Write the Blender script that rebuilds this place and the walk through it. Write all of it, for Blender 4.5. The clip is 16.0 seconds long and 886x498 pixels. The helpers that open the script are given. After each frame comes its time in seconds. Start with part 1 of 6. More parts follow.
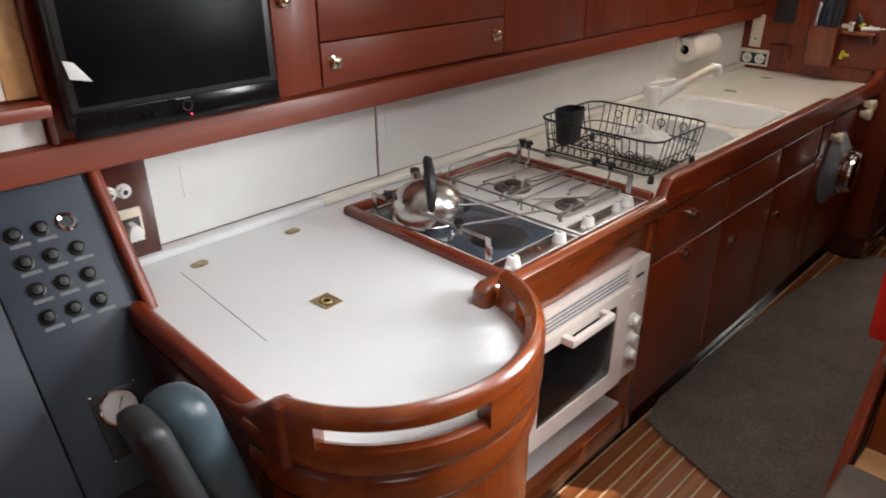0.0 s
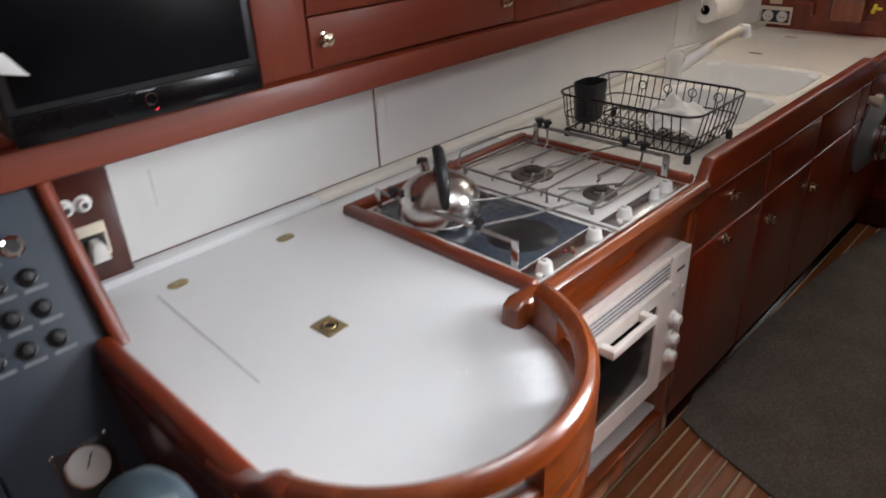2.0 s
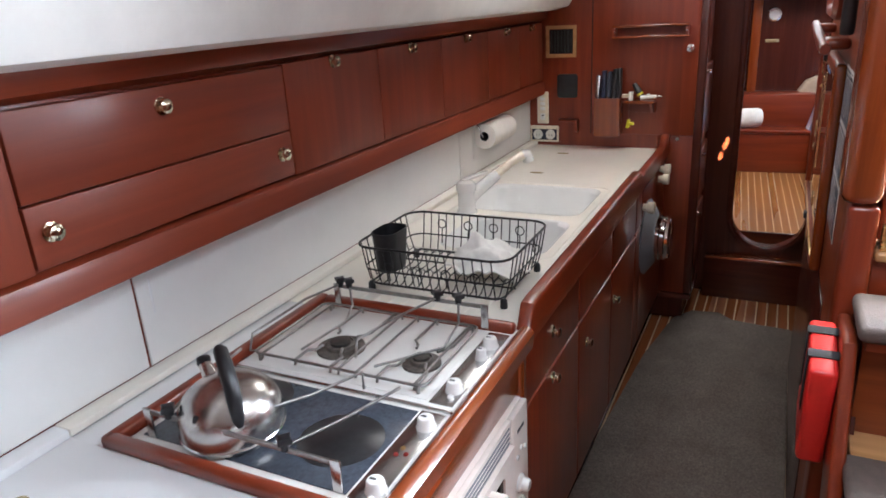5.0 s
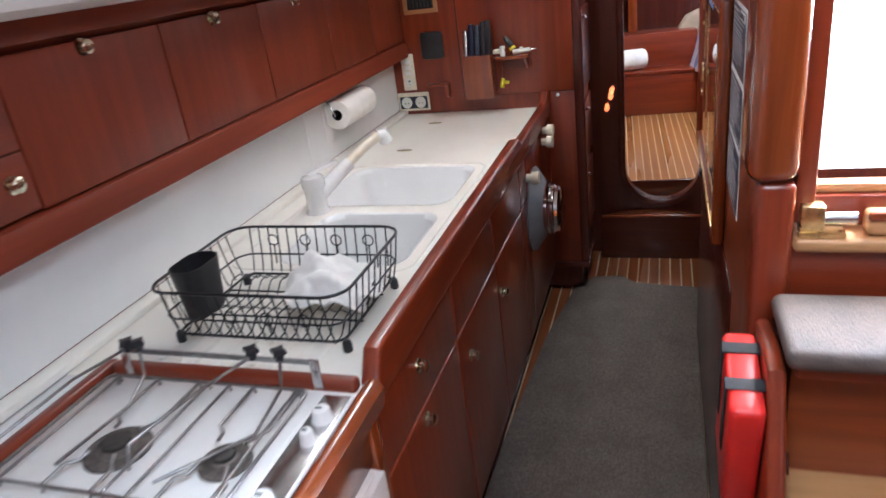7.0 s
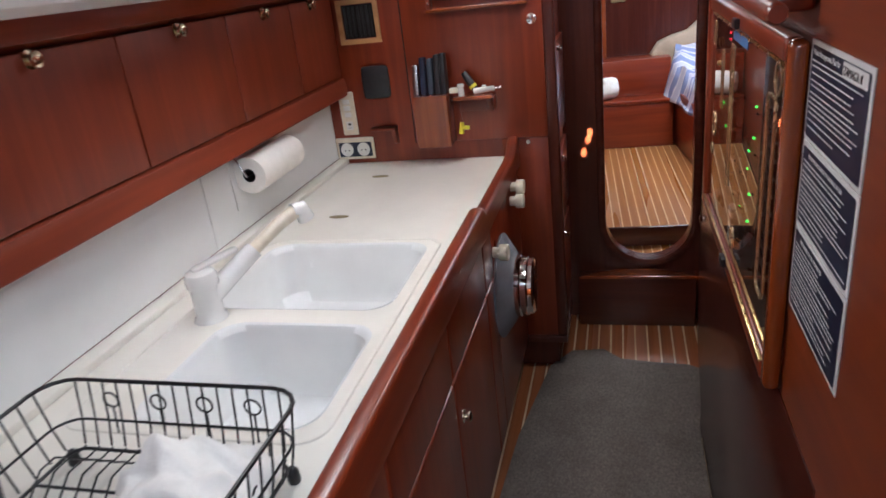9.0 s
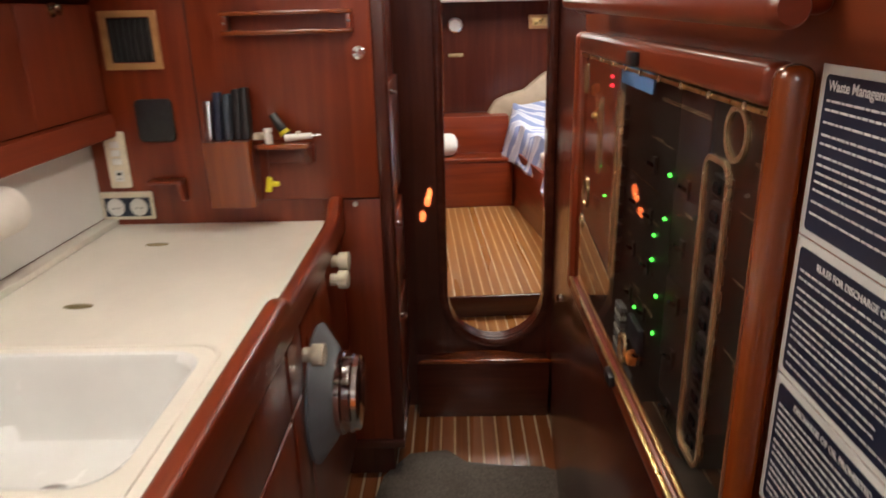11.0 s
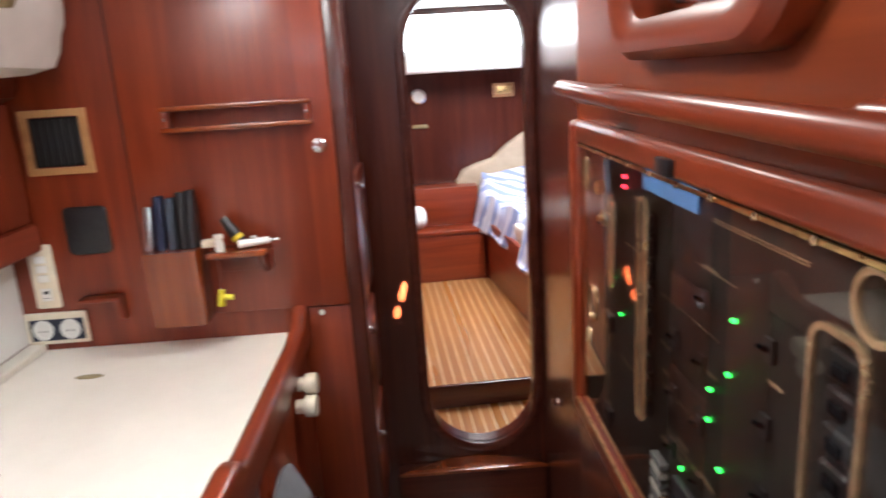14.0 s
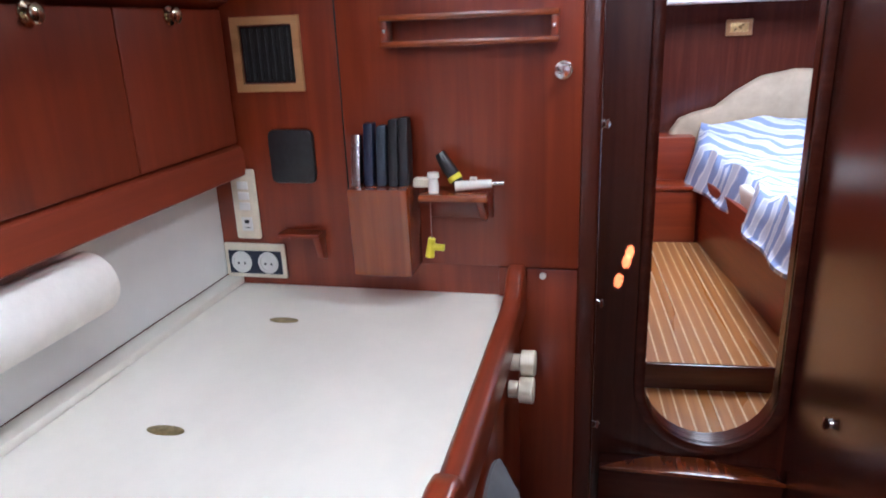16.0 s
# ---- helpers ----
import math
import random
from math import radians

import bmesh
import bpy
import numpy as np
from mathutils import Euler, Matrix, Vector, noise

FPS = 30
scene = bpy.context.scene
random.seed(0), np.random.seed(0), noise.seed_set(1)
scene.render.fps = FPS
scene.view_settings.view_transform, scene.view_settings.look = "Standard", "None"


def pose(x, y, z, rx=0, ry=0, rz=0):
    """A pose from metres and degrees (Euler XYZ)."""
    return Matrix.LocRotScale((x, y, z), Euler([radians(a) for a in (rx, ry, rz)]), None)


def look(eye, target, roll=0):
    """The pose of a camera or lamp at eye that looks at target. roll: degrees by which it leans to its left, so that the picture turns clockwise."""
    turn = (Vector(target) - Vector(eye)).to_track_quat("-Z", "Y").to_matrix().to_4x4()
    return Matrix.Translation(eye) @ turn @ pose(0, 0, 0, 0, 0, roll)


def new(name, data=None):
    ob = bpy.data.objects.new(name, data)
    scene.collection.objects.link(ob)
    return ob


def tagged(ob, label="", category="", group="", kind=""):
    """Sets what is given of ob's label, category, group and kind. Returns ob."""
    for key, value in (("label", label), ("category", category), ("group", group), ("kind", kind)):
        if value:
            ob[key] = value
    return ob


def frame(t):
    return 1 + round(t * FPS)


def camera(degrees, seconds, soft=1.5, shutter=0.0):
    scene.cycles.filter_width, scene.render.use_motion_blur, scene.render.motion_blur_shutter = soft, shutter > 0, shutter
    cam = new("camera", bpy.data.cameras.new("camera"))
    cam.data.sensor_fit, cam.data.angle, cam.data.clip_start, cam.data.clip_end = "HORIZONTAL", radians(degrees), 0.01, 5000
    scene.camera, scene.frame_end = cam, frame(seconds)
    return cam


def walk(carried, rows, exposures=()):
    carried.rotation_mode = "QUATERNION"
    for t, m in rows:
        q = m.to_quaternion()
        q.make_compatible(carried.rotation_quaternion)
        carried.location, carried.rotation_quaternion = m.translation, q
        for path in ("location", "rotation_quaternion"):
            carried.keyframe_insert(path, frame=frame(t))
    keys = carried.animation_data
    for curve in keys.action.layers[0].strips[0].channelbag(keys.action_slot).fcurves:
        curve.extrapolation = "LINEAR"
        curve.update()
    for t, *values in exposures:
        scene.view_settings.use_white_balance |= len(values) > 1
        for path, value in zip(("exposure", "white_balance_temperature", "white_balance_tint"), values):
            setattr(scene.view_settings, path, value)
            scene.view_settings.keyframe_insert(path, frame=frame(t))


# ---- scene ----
cam = camera(65.9, 16.0, soft=1.6, shutter=0.6)
PATH = [
    (0, (0.281, 0.497, 1.62), (1.552, 1.774, 0.751), -0.3),
    (0.5, (0.292, 0.505, 1.608), (1.59, 1.734, 0.71), 0.5),
    (1, (0.262, 0.568, 1.588), (1.521, 1.82, 0.667), -0.2),
    (1.5, (0.318, 0.626, 1.575), (1.582, 1.845, 0.619), -0.1),
    (2, (0.418, 0.692, 1.581), (1.668, 1.94, 0.642), -2.5),
    (2.5, (0.536, 0.805, 1.59), (1.94, 1.898, 0.676), -7.2),
    (3, (0.599, 0.871, 1.605), (2.136, 1.805, 0.731), -5.1),
    (3.2, (0.608, 0.872, 1.614), (2.18, 1.773, 0.767), -2.9),
    (5.3, (0.665, 0.851, 1.62), (2.355, 1.688, 0.955), -3.9),
    (5.5, (0.689, 0.833, 1.611), (2.386, 1.645, 0.935), -4.1),
    (6, (0.778, 0.778, 1.599), (2.499, 1.5, 0.879), -3.9),
    (6.5, (0.896, 0.794, 1.575), (2.605, 1.481, 0.797), -5.0),
    (7, (1.086, 0.854, 1.583), (2.814, 1.467, 0.783), -7.6),
    (7.5, (1.254, 0.859, 1.574), (2.972, 1.459, 0.744), -3.0),
    (8, (1.381, 0.873, 1.596), (3.093, 1.502, 0.776), -6.7),
    (8.2, (1.439, 0.911, 1.607), (3.176, 1.489, 0.8), -7.4),
    (10.3, (1.938, 1.008, 1.474), (3.786, 1.345, 0.79), -3.1),
    (10.5, (1.982, 1.023, 1.479), (3.856, 1.216, 0.807), -0.6),
    (11, (2.151, 1.0, 1.463), (4.04, 1.042, 0.809), -1.5),
    (11.5, (2.236, 0.981, 1.476), (4.128, 0.853, 0.839), -1.0),
    (12, (2.256, 0.999, 1.492), (4.11, 0.54, 0.898), -1.2),
    (12.5, (2.262, 0.998, 1.498), (4.033, 0.267, 0.924), -2.0),
    (13, (2.303, 1.012, 1.496), (4.093, 0.331, 0.922), -2.3),
    (13.5, (2.358, 1.013, 1.506), (4.264, 0.715, 0.979), -3.2),
    (14, (2.396, 1.024, 1.509), (4.334, 0.967, 1.018), -3.6),
    (14.5, (2.391, 1.063, 1.511), (4.317, 1.322, 1.04), -3.5),
    (15, (2.445, 1.091, 1.494), (4.34, 1.505, 1.006), -3.3),
    (15.5, (2.584, 1.146, 1.481), (4.465, 1.556, 0.937), -2.7),
    (16, (2.689, 1.178, 1.453), (4.539, 1.622, 0.836), -2.3),
]
EXPOSURES = [(0.0, -0.25, 6800, 10), (2.0, -0.55, 6500, 10), (2.5, -0.72, 6450, 10), (3.2, -0.55, 6400, 10), (5.3, 0.2, 5900, 10), (6.5, 0.35, 5700, 10), (8.2, 0.4, 5600, 10), (10.3, 0.1, 6200, 10), (11.0, 0.3, 7000, 10), (12.5, 0.65, 7500, 10), (14.0, 0.95, 6000, 10), (15.0, 0.75, 5500, 10), (16.0, 0.6, 5200, 10)]
walk(cam, [(t, look(eye, target, roll)) for t, eye, target, roll in PATH], EXPOSURES)

# ---- light ----
world = bpy.data.worlds.new("sky")
scene.world = world
world.use_nodes = True
wn = world.node_tree
bg = wn.nodes["Background"]
sky = wn.nodes.new("ShaderNodeTexSky")
sky.sky_type = "NISHITA"
sky.sun_disc = False
SUN_ELEV, SUN_AZ = 52.0, -40.0
sky.sun_elevation = radians(SUN_ELEV)
sky.sun_rotation = radians(130.0)
wn.links.new(sky.outputs["Color"], bg.inputs["Color"])
bg.inputs["Strength"].default_value = 0.15


def sun(strength, direction):
    data = bpy.data.lights.new("sun", "SUN")
    data.energy, data.angle, data.color = strength, radians(0.6), (1.0, 0.93, 0.82)
    ob = new("sun", data)
    ob.matrix_world = look((0, 0, 6), Vector((0, 0, 6)) + Vector(direction))
    return ob


def area(name, eye, target, sx, sy, watts, color):
    data = bpy.data.lights.new(name, "AREA")
    data.shape, data.size, data.size_y, data.energy, data.color = "RECTANGLE", sx, sy, watts, color
    ob = new(name, data)
    ob.matrix_world = look(eye, target)
    return ob


sun(5.0, (-0.42, 0.67, -1.35))
area("companionway_daylight", (2.62, 0.10, 1.62), (1.2, 0.40, 0.9), 0.6, 0.8, 112, (0.90, 0.95, 1.0))
# next three are added fill from unseen openings over saloon, beside it and over galley
area("saloon_overhead_fill", (1.30, 0.75, 1.985), (1.32, 0.95, 0.0), 0.5, 0.5, 10.5, (0.86, 0.93, 1.0))
area("saloon_side_fill", (-0.9, -1.64, 1.32), (0.8, 1.6, 0.9), 0.9, 0.30, 3, (0.9, 0.95, 1.0))
area("galley_overhead_fill", (3.01, 1.515, 1.985), (3.01, 1.45, 0.0), 0.45, 0.34, 7, (1.0, 0.95, 0.88))
area("cabin_hatch_daylight", (6.3, 0.35, 1.985), (6.3, 0.3, 0.0), 0.8, 0.7, 36, (1.0, 0.98, 0.95))


def glint_spot(eye, target, watts, degrees):
    """A narrow added spot that lays an amber glint on the doorway frame."""
    data = bpy.data.lights.new("glint_spot_lamp", "SPOT")
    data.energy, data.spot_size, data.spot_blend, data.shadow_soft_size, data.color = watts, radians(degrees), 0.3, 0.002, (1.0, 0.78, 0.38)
    ob = new("glint_spot_lamp", data)
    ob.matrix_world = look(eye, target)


# three added spots overlap to draw the glint; no opening is known there
glint_spot((3.70, 0.95, 1.97), (4.49, 1.094, 0.872), 5000, 0.8)
glint_spot((3.70, 0.95, 1.97), (4.49, 1.101, 0.845), 5000, 0.8)
glint_spot((3.70, 0.95, 1.97), (4.49, 1.120, 0.790), 5000, 0.8)

# fill added to brighten the passage floor, from no known source
area("passage_fill", (3.80, 0.95, 1.972), (3.9, 0.95, 0.0), 0.16, 0.16, 3.6, (1.0, 0.93, 0.82))

# ---- materials ----


def material(name):
    m = bpy.data.materials.new(name)
    m.use_nodes = True
    nt = m.node_tree
    return m, nt, nt.nodes["Principled BSDF"]


def node(nt, kind, **values):
    n = nt.nodes.new(kind)
    for key, value in values.items():
        n.inputs[key.replace("_", " ")].default_value = value
    return n


def mapped(nt, scale, rot=(0, 0, 0)):
    tc = nt.nodes.new("ShaderNodeTexCoord")
    mp = nt.nodes.new("ShaderNodeMapping")
    mp.inputs["Scale"].default_value = scale
    mp.inputs["Rotation"].default_value = rot
    info = nt.nodes.new("ShaderNodeObjectInfo")
    off = nt.nodes.new("ShaderNodeVectorMath")
    off.operation = "MULTIPLY"
    comb = nt.nodes.new("ShaderNodeCombineXYZ")
    for i in range(3):
        nt.links.new(info.outputs["Random"], comb.inputs[i])
    off.inputs[1].default_value = (7.3, 5.1, 3.7)
    nt.links.new(comb.outputs[0], off.inputs[0])
    add = nt.nodes.new("ShaderNodeVectorMath")
    nt.links.new(tc.outputs["Object"], add.inputs[0])
    nt.links.new(off.outputs[0], add.inputs[1])
    nt.links.new(add.outputs[0], mp.inputs["Vector"])
    return mp.outputs["Vector"]


def ramp(nt, fac, stops):
    r = nt.nodes.new("ShaderNodeValToRGB")
    while len(r.color_ramp.elements) < len(stops):
        r.color_ramp.elements.new(0.5)
    for e, (p, c) in zip(r.color_ramp.elements, stops):
        e.position, e.color = p, (*c, 1)
    nt.links.new(fac, r.inputs["Fac"])
    return r.outputs["Color"]


def bump(nt, height, strength, distance, bsdf):
    b = nt.nodes.new("ShaderNodeBump")
    b.inputs["Strength"].default_value, b.inputs["Distance"].default_value = strength, distance
    nt.links.new(height, b.inputs["Height"])
    nt.links.new(b.outputs["Normal"], bsdf.inputs["Normal"])


def wood(name, axis, dark, mid, light, rough=0.30, coat=0.35, fine=1.0):
    """Varnished timber with its grain along one axis."""
    m, nt, bsdf = material(name)
    s = [26 * fine, 26 * fine, 26 * fine]
    s["xyz".index(axis)] = 1.3
    vec = mapped(nt, s)
    n1 = node(nt, "ShaderNodeTexNoise", Scale=1.0, Detail=5.0, Roughness=0.6, Distortion=0.6)
    nt.links.new(vec, n1.inputs["Vector"])
    col = ramp(nt, n1.outputs["Fac"], [(0.28, dark), (0.5, mid), (0.74, light)])
    s2 = [3.0, 3.0, 3.0]
    s2["xyz".index(axis)] = 0.8
    n2 = node(nt, "ShaderNodeTexNoise", Scale=1.0, Detail=2.0)
    nt.links.new(mapped(nt, s2), n2.inputs["Vector"])
    mix = nt.nodes.new("ShaderNodeMix")
    mix.data_type, mix.blend_type = "RGBA", "MULTIPLY"
    mix.inputs["Factor"].default_value = 0.55
    tone = ramp(nt, n2.outputs["Fac"], [(0.3, (0.74, 0.70, 0.68)), (0.65, (1, 1, 1))])
    nt.links.new(col, mix.inputs["A"])
    nt.links.new(tone, mix.inputs["B"])
    nt.links.new(mix.outputs["Result"], bsdf.inputs["Base Color"])
    rr = nt.nodes.new("ShaderNodeMapRange")
    rr.inputs["To Min"].default_value, rr.inputs["To Max"].default_value = rough * 0.75, rough * 1.5
    nt.links.new(n2.outputs["Fac"], rr.inputs["Value"])
    nt.links.new(rr.outputs["Result"], bsdf.inputs["Roughness"])
    bsdf.inputs["Coat Weight"].default_value = coat
    bsdf.inputs["Coat Roughness"].default_value = 0.10 if coat > 0.9 else 0.2
    bump(nt, n1.outputs["Fac"], 0.08, 0.002, bsdf)
    return m


def paint(name, color, rough=0.4, spread=0.06, scale=9.0, metal=0.0, bumpy=0.03, grain=160.0, coat=0.0):
    """A plain surface with faint stains and fine grain."""
    m, nt, bsdf = material(name)
    vec = mapped(nt, (1, 1, 1))
    n1 = node(nt, "ShaderNodeTexNoise", Scale=scale, Detail=6.0, Roughness=0.65)
    n2 = node(nt, "ShaderNodeTexNoise", Scale=grain, Detail=3.0)
    nt.links.new(vec, n1.inputs["Vector"])
    nt.links.new(vec, n2.inputs["Vector"])
    lo = tuple(max(0.0, c * (1 - 2.2 * spread)) for c in color)
    hi = tuple(min(1.0, c * (1 + spread)) for c in color)
    nt.links.new(ramp(nt, n1.outputs["Fac"], [(0.3, lo), (0.62, hi)]), bsdf.inputs["Base Color"])
    rr = nt.nodes.new("ShaderNodeMapRange")
    rr.inputs["To Min"].default_value, rr.inputs["To Max"].default_value = rough * 0.8, min(1.0, rough * 1.25)
    nt.links.new(n1.outputs["Fac"], rr.inputs["Value"])
    nt.links.new(rr.outputs["Result"], bsdf.inputs["Roughness"])
    bsdf.inputs["Metallic"].default_value = metal
    bsdf.inputs["Coat Weight"].default_value = coat
    bump(nt, n2.outputs["Fac"], bumpy * 3, 0.001, bsdf)
    return m


MAH = ((0.150, 0.0205, 0.0062), (0.205, 0.030, 0.0082), (0.262, 0.044, 0.0115))
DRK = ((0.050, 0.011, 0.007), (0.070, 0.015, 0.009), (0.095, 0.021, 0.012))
ORG = ((0.165, 0.029, 0.0058), (0.235, 0.046, 0.0088), (0.315, 0.075, 0.0150))
wood_x = wood("mahogany_along", "x", *MAH)
wood_y = wood("mahogany_across", "y", *MAH)
wood_z = wood("mahogany_upright", "z", *MAH)
SAT = ((0.165, 0.0235, 0.0068), (0.200, 0.030, 0.0084), (0.240, 0.039, 0.0105))
satin_x = wood("satin_mahogany_along", "x", *SAT, rough=0.42, coat=0.15)
satin_z = wood("satin_mahogany_upright", "z", *SAT, rough=0.42, coat=0.15)
satin_o = wood("satin_golden_mahogany", "x", (0.185, 0.029, 0.0052), (0.225, 0.038, 0.0066), (0.27, 0.050, 0.0090), rough=0.38, coat=0.2)
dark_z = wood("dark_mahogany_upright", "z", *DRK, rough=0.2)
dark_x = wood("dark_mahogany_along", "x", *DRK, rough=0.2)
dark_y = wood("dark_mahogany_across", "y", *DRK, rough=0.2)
rail_x = wood("golden_mahogany_along", "x", *ORG, rough=0.22, coat=0.8)
# lighter mahogany for the risers: the light they reflect is put into its colour
lit_riser_wood = wood("lit_riser_mahogany", "y", *ORG, rough=0.3, coat=0.4)
rail_z = wood("golden_mahogany_upright", "z", *ORG, rough=0.22, coat=0.8)
teak = wood("pale_teak", "y", (0.36, 0.17, 0.06), (0.48, 0.25, 0.10), (0.58, 0.33, 0.15), rough=0.45, coat=0.1)
floor_teak = wood("floor_teak", "x", (0.20, 0.062, 0.022), (0.30, 0.10, 0.036), (0.38, 0.14, 0.052), rough=0.24, coat=0.5)
gold_teak = wood("golden_floor_teak", "x", (0.26, 0.092, 0.020), (0.37, 0.145, 0.034), (0.46, 0.20, 0.050), rough=0.26, coat=0.5)
holly = paint("floor_holly", (0.62, 0.45, 0.27), 0.4, 0.12, 30)
laminate = paint("white_laminate", (0.78, 0.79, 0.80), 0.25, 0.012, 4.0, bumpy=0.01)
sink_white = paint("white_moulded_sink", (0.80, 0.80, 0.78), 0.25, 0.02, 5.0, bumpy=0.01)
# same moulding as the white bowls; warm light is put into this cream
corian = paint("warm_lit_counter", (0.80, 0.765, 0.685), 0.30, 0.035, 3.0, bumpy=0.01)
splash_mat = paint("white_splashback", (0.76, 0.76, 0.74), 0.34, 0.025, 2.5, bumpy=0.01)
liner = paint("white_headliner", (0.78, 0.76, 0.72), 0.6, 0.04, 5.0, bumpy=0.06, grain=90)
enamel = paint("white_enamel", (0.80, 0.79, 0.76), 0.2, 0.018, 14, coat=0.4)
cream_plastic = paint("cream_plastic", (0.74, 0.66, 0.52), 0.4, 0.06, 30)
pinkish = paint("oven_white", (0.80, 0.72, 0.66), 0.3, 0.04, 12)
wire_steel = paint("dull_wire_steel", (0.33, 0.32, 0.31), 0.30, 0.12, 60, metal=1.0, bumpy=0.01)
burner_plate = paint("scorched_burner_plate", (0.15, 0.13, 0.115), 0.55, 0.25, 40, metal=0.4, bumpy=0.15)
steel = paint("brushed_steel", (0.62, 0.62, 0.62), 0.22, 0.08, 40, metal=1.0, bumpy=0.02)
chrome = paint("chrome", (0.82, 0.82, 0.82), 0.08, 0.05, 30, metal=1.0, bumpy=0.0)
knob_metal = paint("worn_gilt_chrome", (0.76, 0.70, 0.54), 0.14, 0.12, 60, metal=1.0, bumpy=0.0)
brass = paint("brass", (0.72, 0.52, 0.24), 0.28, 0.15, 60, metal=1.0)
old_brass = paint("tarnished_brass", (0.38, 0.31, 0.16), 0.45, 0.2, 70, metal=0.7)
black = paint("black_plastic", (0.014, 0.014, 0.016), 0.35, 0.2, 40)
black_wire = paint("black_coated_wire", (0.010, 0.010, 0.011), 0.3, 0.15, 60)
black_gloss = paint("gloss_black", (0.006, 0.006, 0.007), 0.16, 0.2, 10, bumpy=0.0)
black_gloss.node_tree.nodes["Principled BSDF"].inputs["Specular IOR Level"].default_value = 0.22
screen_black = paint("screen_black", (0.004, 0.004, 0.005), 0.35, 0.2, 10, bumpy=0.0)
screen_black.node_tree.nodes["Principled BSDF"].inputs["Specular IOR Level"].default_value = 0.08
iron = paint("cast_iron", (0.045, 0.038, 0.032), 0.65, 0.3, 50, bumpy=0.2)
glass_top = paint("ceramic_glass", (0.055, 0.066, 0.085), 0.13, 0.15, 120, bumpy=0.0)
hot_zone = paint("cooking_zone", (0.018, 0.018, 0.020), 0.3, 0.2, 90, bumpy=0.02)
blue_grey = paint("blue_grey_panel", (0.027, 0.038, 0.058), 0.55, 0.12, 6, bumpy=0.08)
blue_leather = paint("blue_leather", (0.040, 0.068, 0.086), 0.42, 0.15, 12, bumpy=0.15, grain=220)
worn_leather = paint("worn_dark_leather", (0.016, 0.018, 0.021), 0.5, 0.3, 14, bumpy=0.15)
red_vinyl = paint("red_vinyl", (0.62, 0.022, 0.018), 0.34, 0.06, 14, bumpy=0.03)
webbing = paint("black_webbing", (0.014, 0.014, 0.016), 0.8, 0.2, 120, bumpy=0.2)
cloth = paint("white_cloth", (0.84, 0.82, 0.77), 0.9, 0.05, 18, bumpy=0.3, grain=300)
paper = paint("paper_towel", (0.84, 0.80, 0.74), 0.95, 0.03, 20, bumpy=0.25, grain=140)
tan_carpet = paint("tan_tread_carpet", (0.085, 0.062, 0.052), 0.85, 0.14, 22, bumpy=0.5, grain=260)
grey_dome = paint("grey_rubber", (0.24, 0.25, 0.27), 0.5, 0.08, 14)
navy = paint("navy_print", (0.012, 0.018, 0.045), 0.35, 0.1, 10)
white_print = paint("white_print", (0.74, 0.74, 0.72), 0.4, 0.03, 10)
yellow = paint("yellow_plastic", (0.72, 0.62, 0.03), 0.4, 0.05, 20)
blue_tape = paint("blue_tape", (0.10, 0.22, 0.46), 0.5, 0.08, 20)
cushion = paint("beige_headboard", (0.42, 0.33, 0.24), 0.75, 0.08, 8, bumpy=0.2)
bed_linen = paint("bed_sheet", (0.78, 0.74, 0.66), 0.9, 0.05, 8, bumpy=0.2)
dial_white = paint("dial_face", (0.74, 0.73, 0.70), 0.3, 0.03, 20)
# near-black for gaps and hollows; the hollows' shade is put into the colour
hollow_dark = paint("dark_hollows_and_gaps", (0.012, 0.010, 0.010), 0.8, 0.2, 10)


def carpet_material():
    m, nt, bsdf = material("grey_carpet")
    vec = mapped(nt, (1, 1, 1))
    n1 = node(nt, "ShaderNodeTexNoise", Scale=110.0, Detail=6.0, Roughness=0.85)
    n2 = node(nt, "ShaderNodeTexNoise", Scale=6.0, Detail=6.0)
    for n in (n1, n2):
        nt.links.new(vec, n.inputs["Vector"])
    a = ramp(nt, n1.outputs["Fac"], [(0.32, (0.082, 0.063, 0.051)), (0.5, (0.150, 0.120, 0.100)), (0.66, (0.23, 0.192, 0.165)), (0.76, (0.44, 0.39, 0.34))])
    b = ramp(nt, n2.outputs["Fac"], [(0.3, (0.72, 0.71, 0.68)), (0.7, (1, 1, 1))])
    mix = nt.nodes.new("ShaderNodeMix")
    mix.data_type, mix.blend_type = "RGBA", "MULTIPLY"
    mix.inputs["Factor"].default_value = 1.0
    nt.links.new(a, mix.inputs["A"])
    nt.links.new(b, mix.inputs["B"])
    nt.links.new(mix.outputs["Result"], bsdf.inputs["Base Color"])
    bsdf.inputs["Roughness"].default_value = 0.95
    bump(nt, n1.outputs["Fac"], 0.9, 0.004, bsdf)
    return m


carpet = carpet_material()


def duvet_material():
    """Blue and white stripes across the duvet."""
    m, nt, bsdf = material("striped_duvet")
    vec = mapped(nt, (1, 1, 1), (0, 0, radians(38)))
    w = node(nt, "ShaderNodeTexWave", Scale=3.4, Distortion=1.6, Detail=3.0, Detail_Scale=2.0)
    nt.links.new(vec, w.inputs["Vector"])
    n = node(nt, "ShaderNodeTexNoise", Scale=60.0, Detail=4.0)
    nt.links.new(vec, n.inputs["Vector"])
    col = ramp(nt, w.outputs["Fac"], [(0.25, (0.24, 0.30, 0.52)), (0.45, (0.42, 0.47, 0.64)), (0.6, (0.80, 0.80, 0.80)), (0.8, (0.52, 0.55, 0.66))])
    nt.links.new(col, bsdf.inputs["Base Color"])
    bsdf.inputs["Roughness"].default_value = 0.9
    bump(nt, n.outputs["Fac"], 0.3, 0.004, bsdf)
    return m


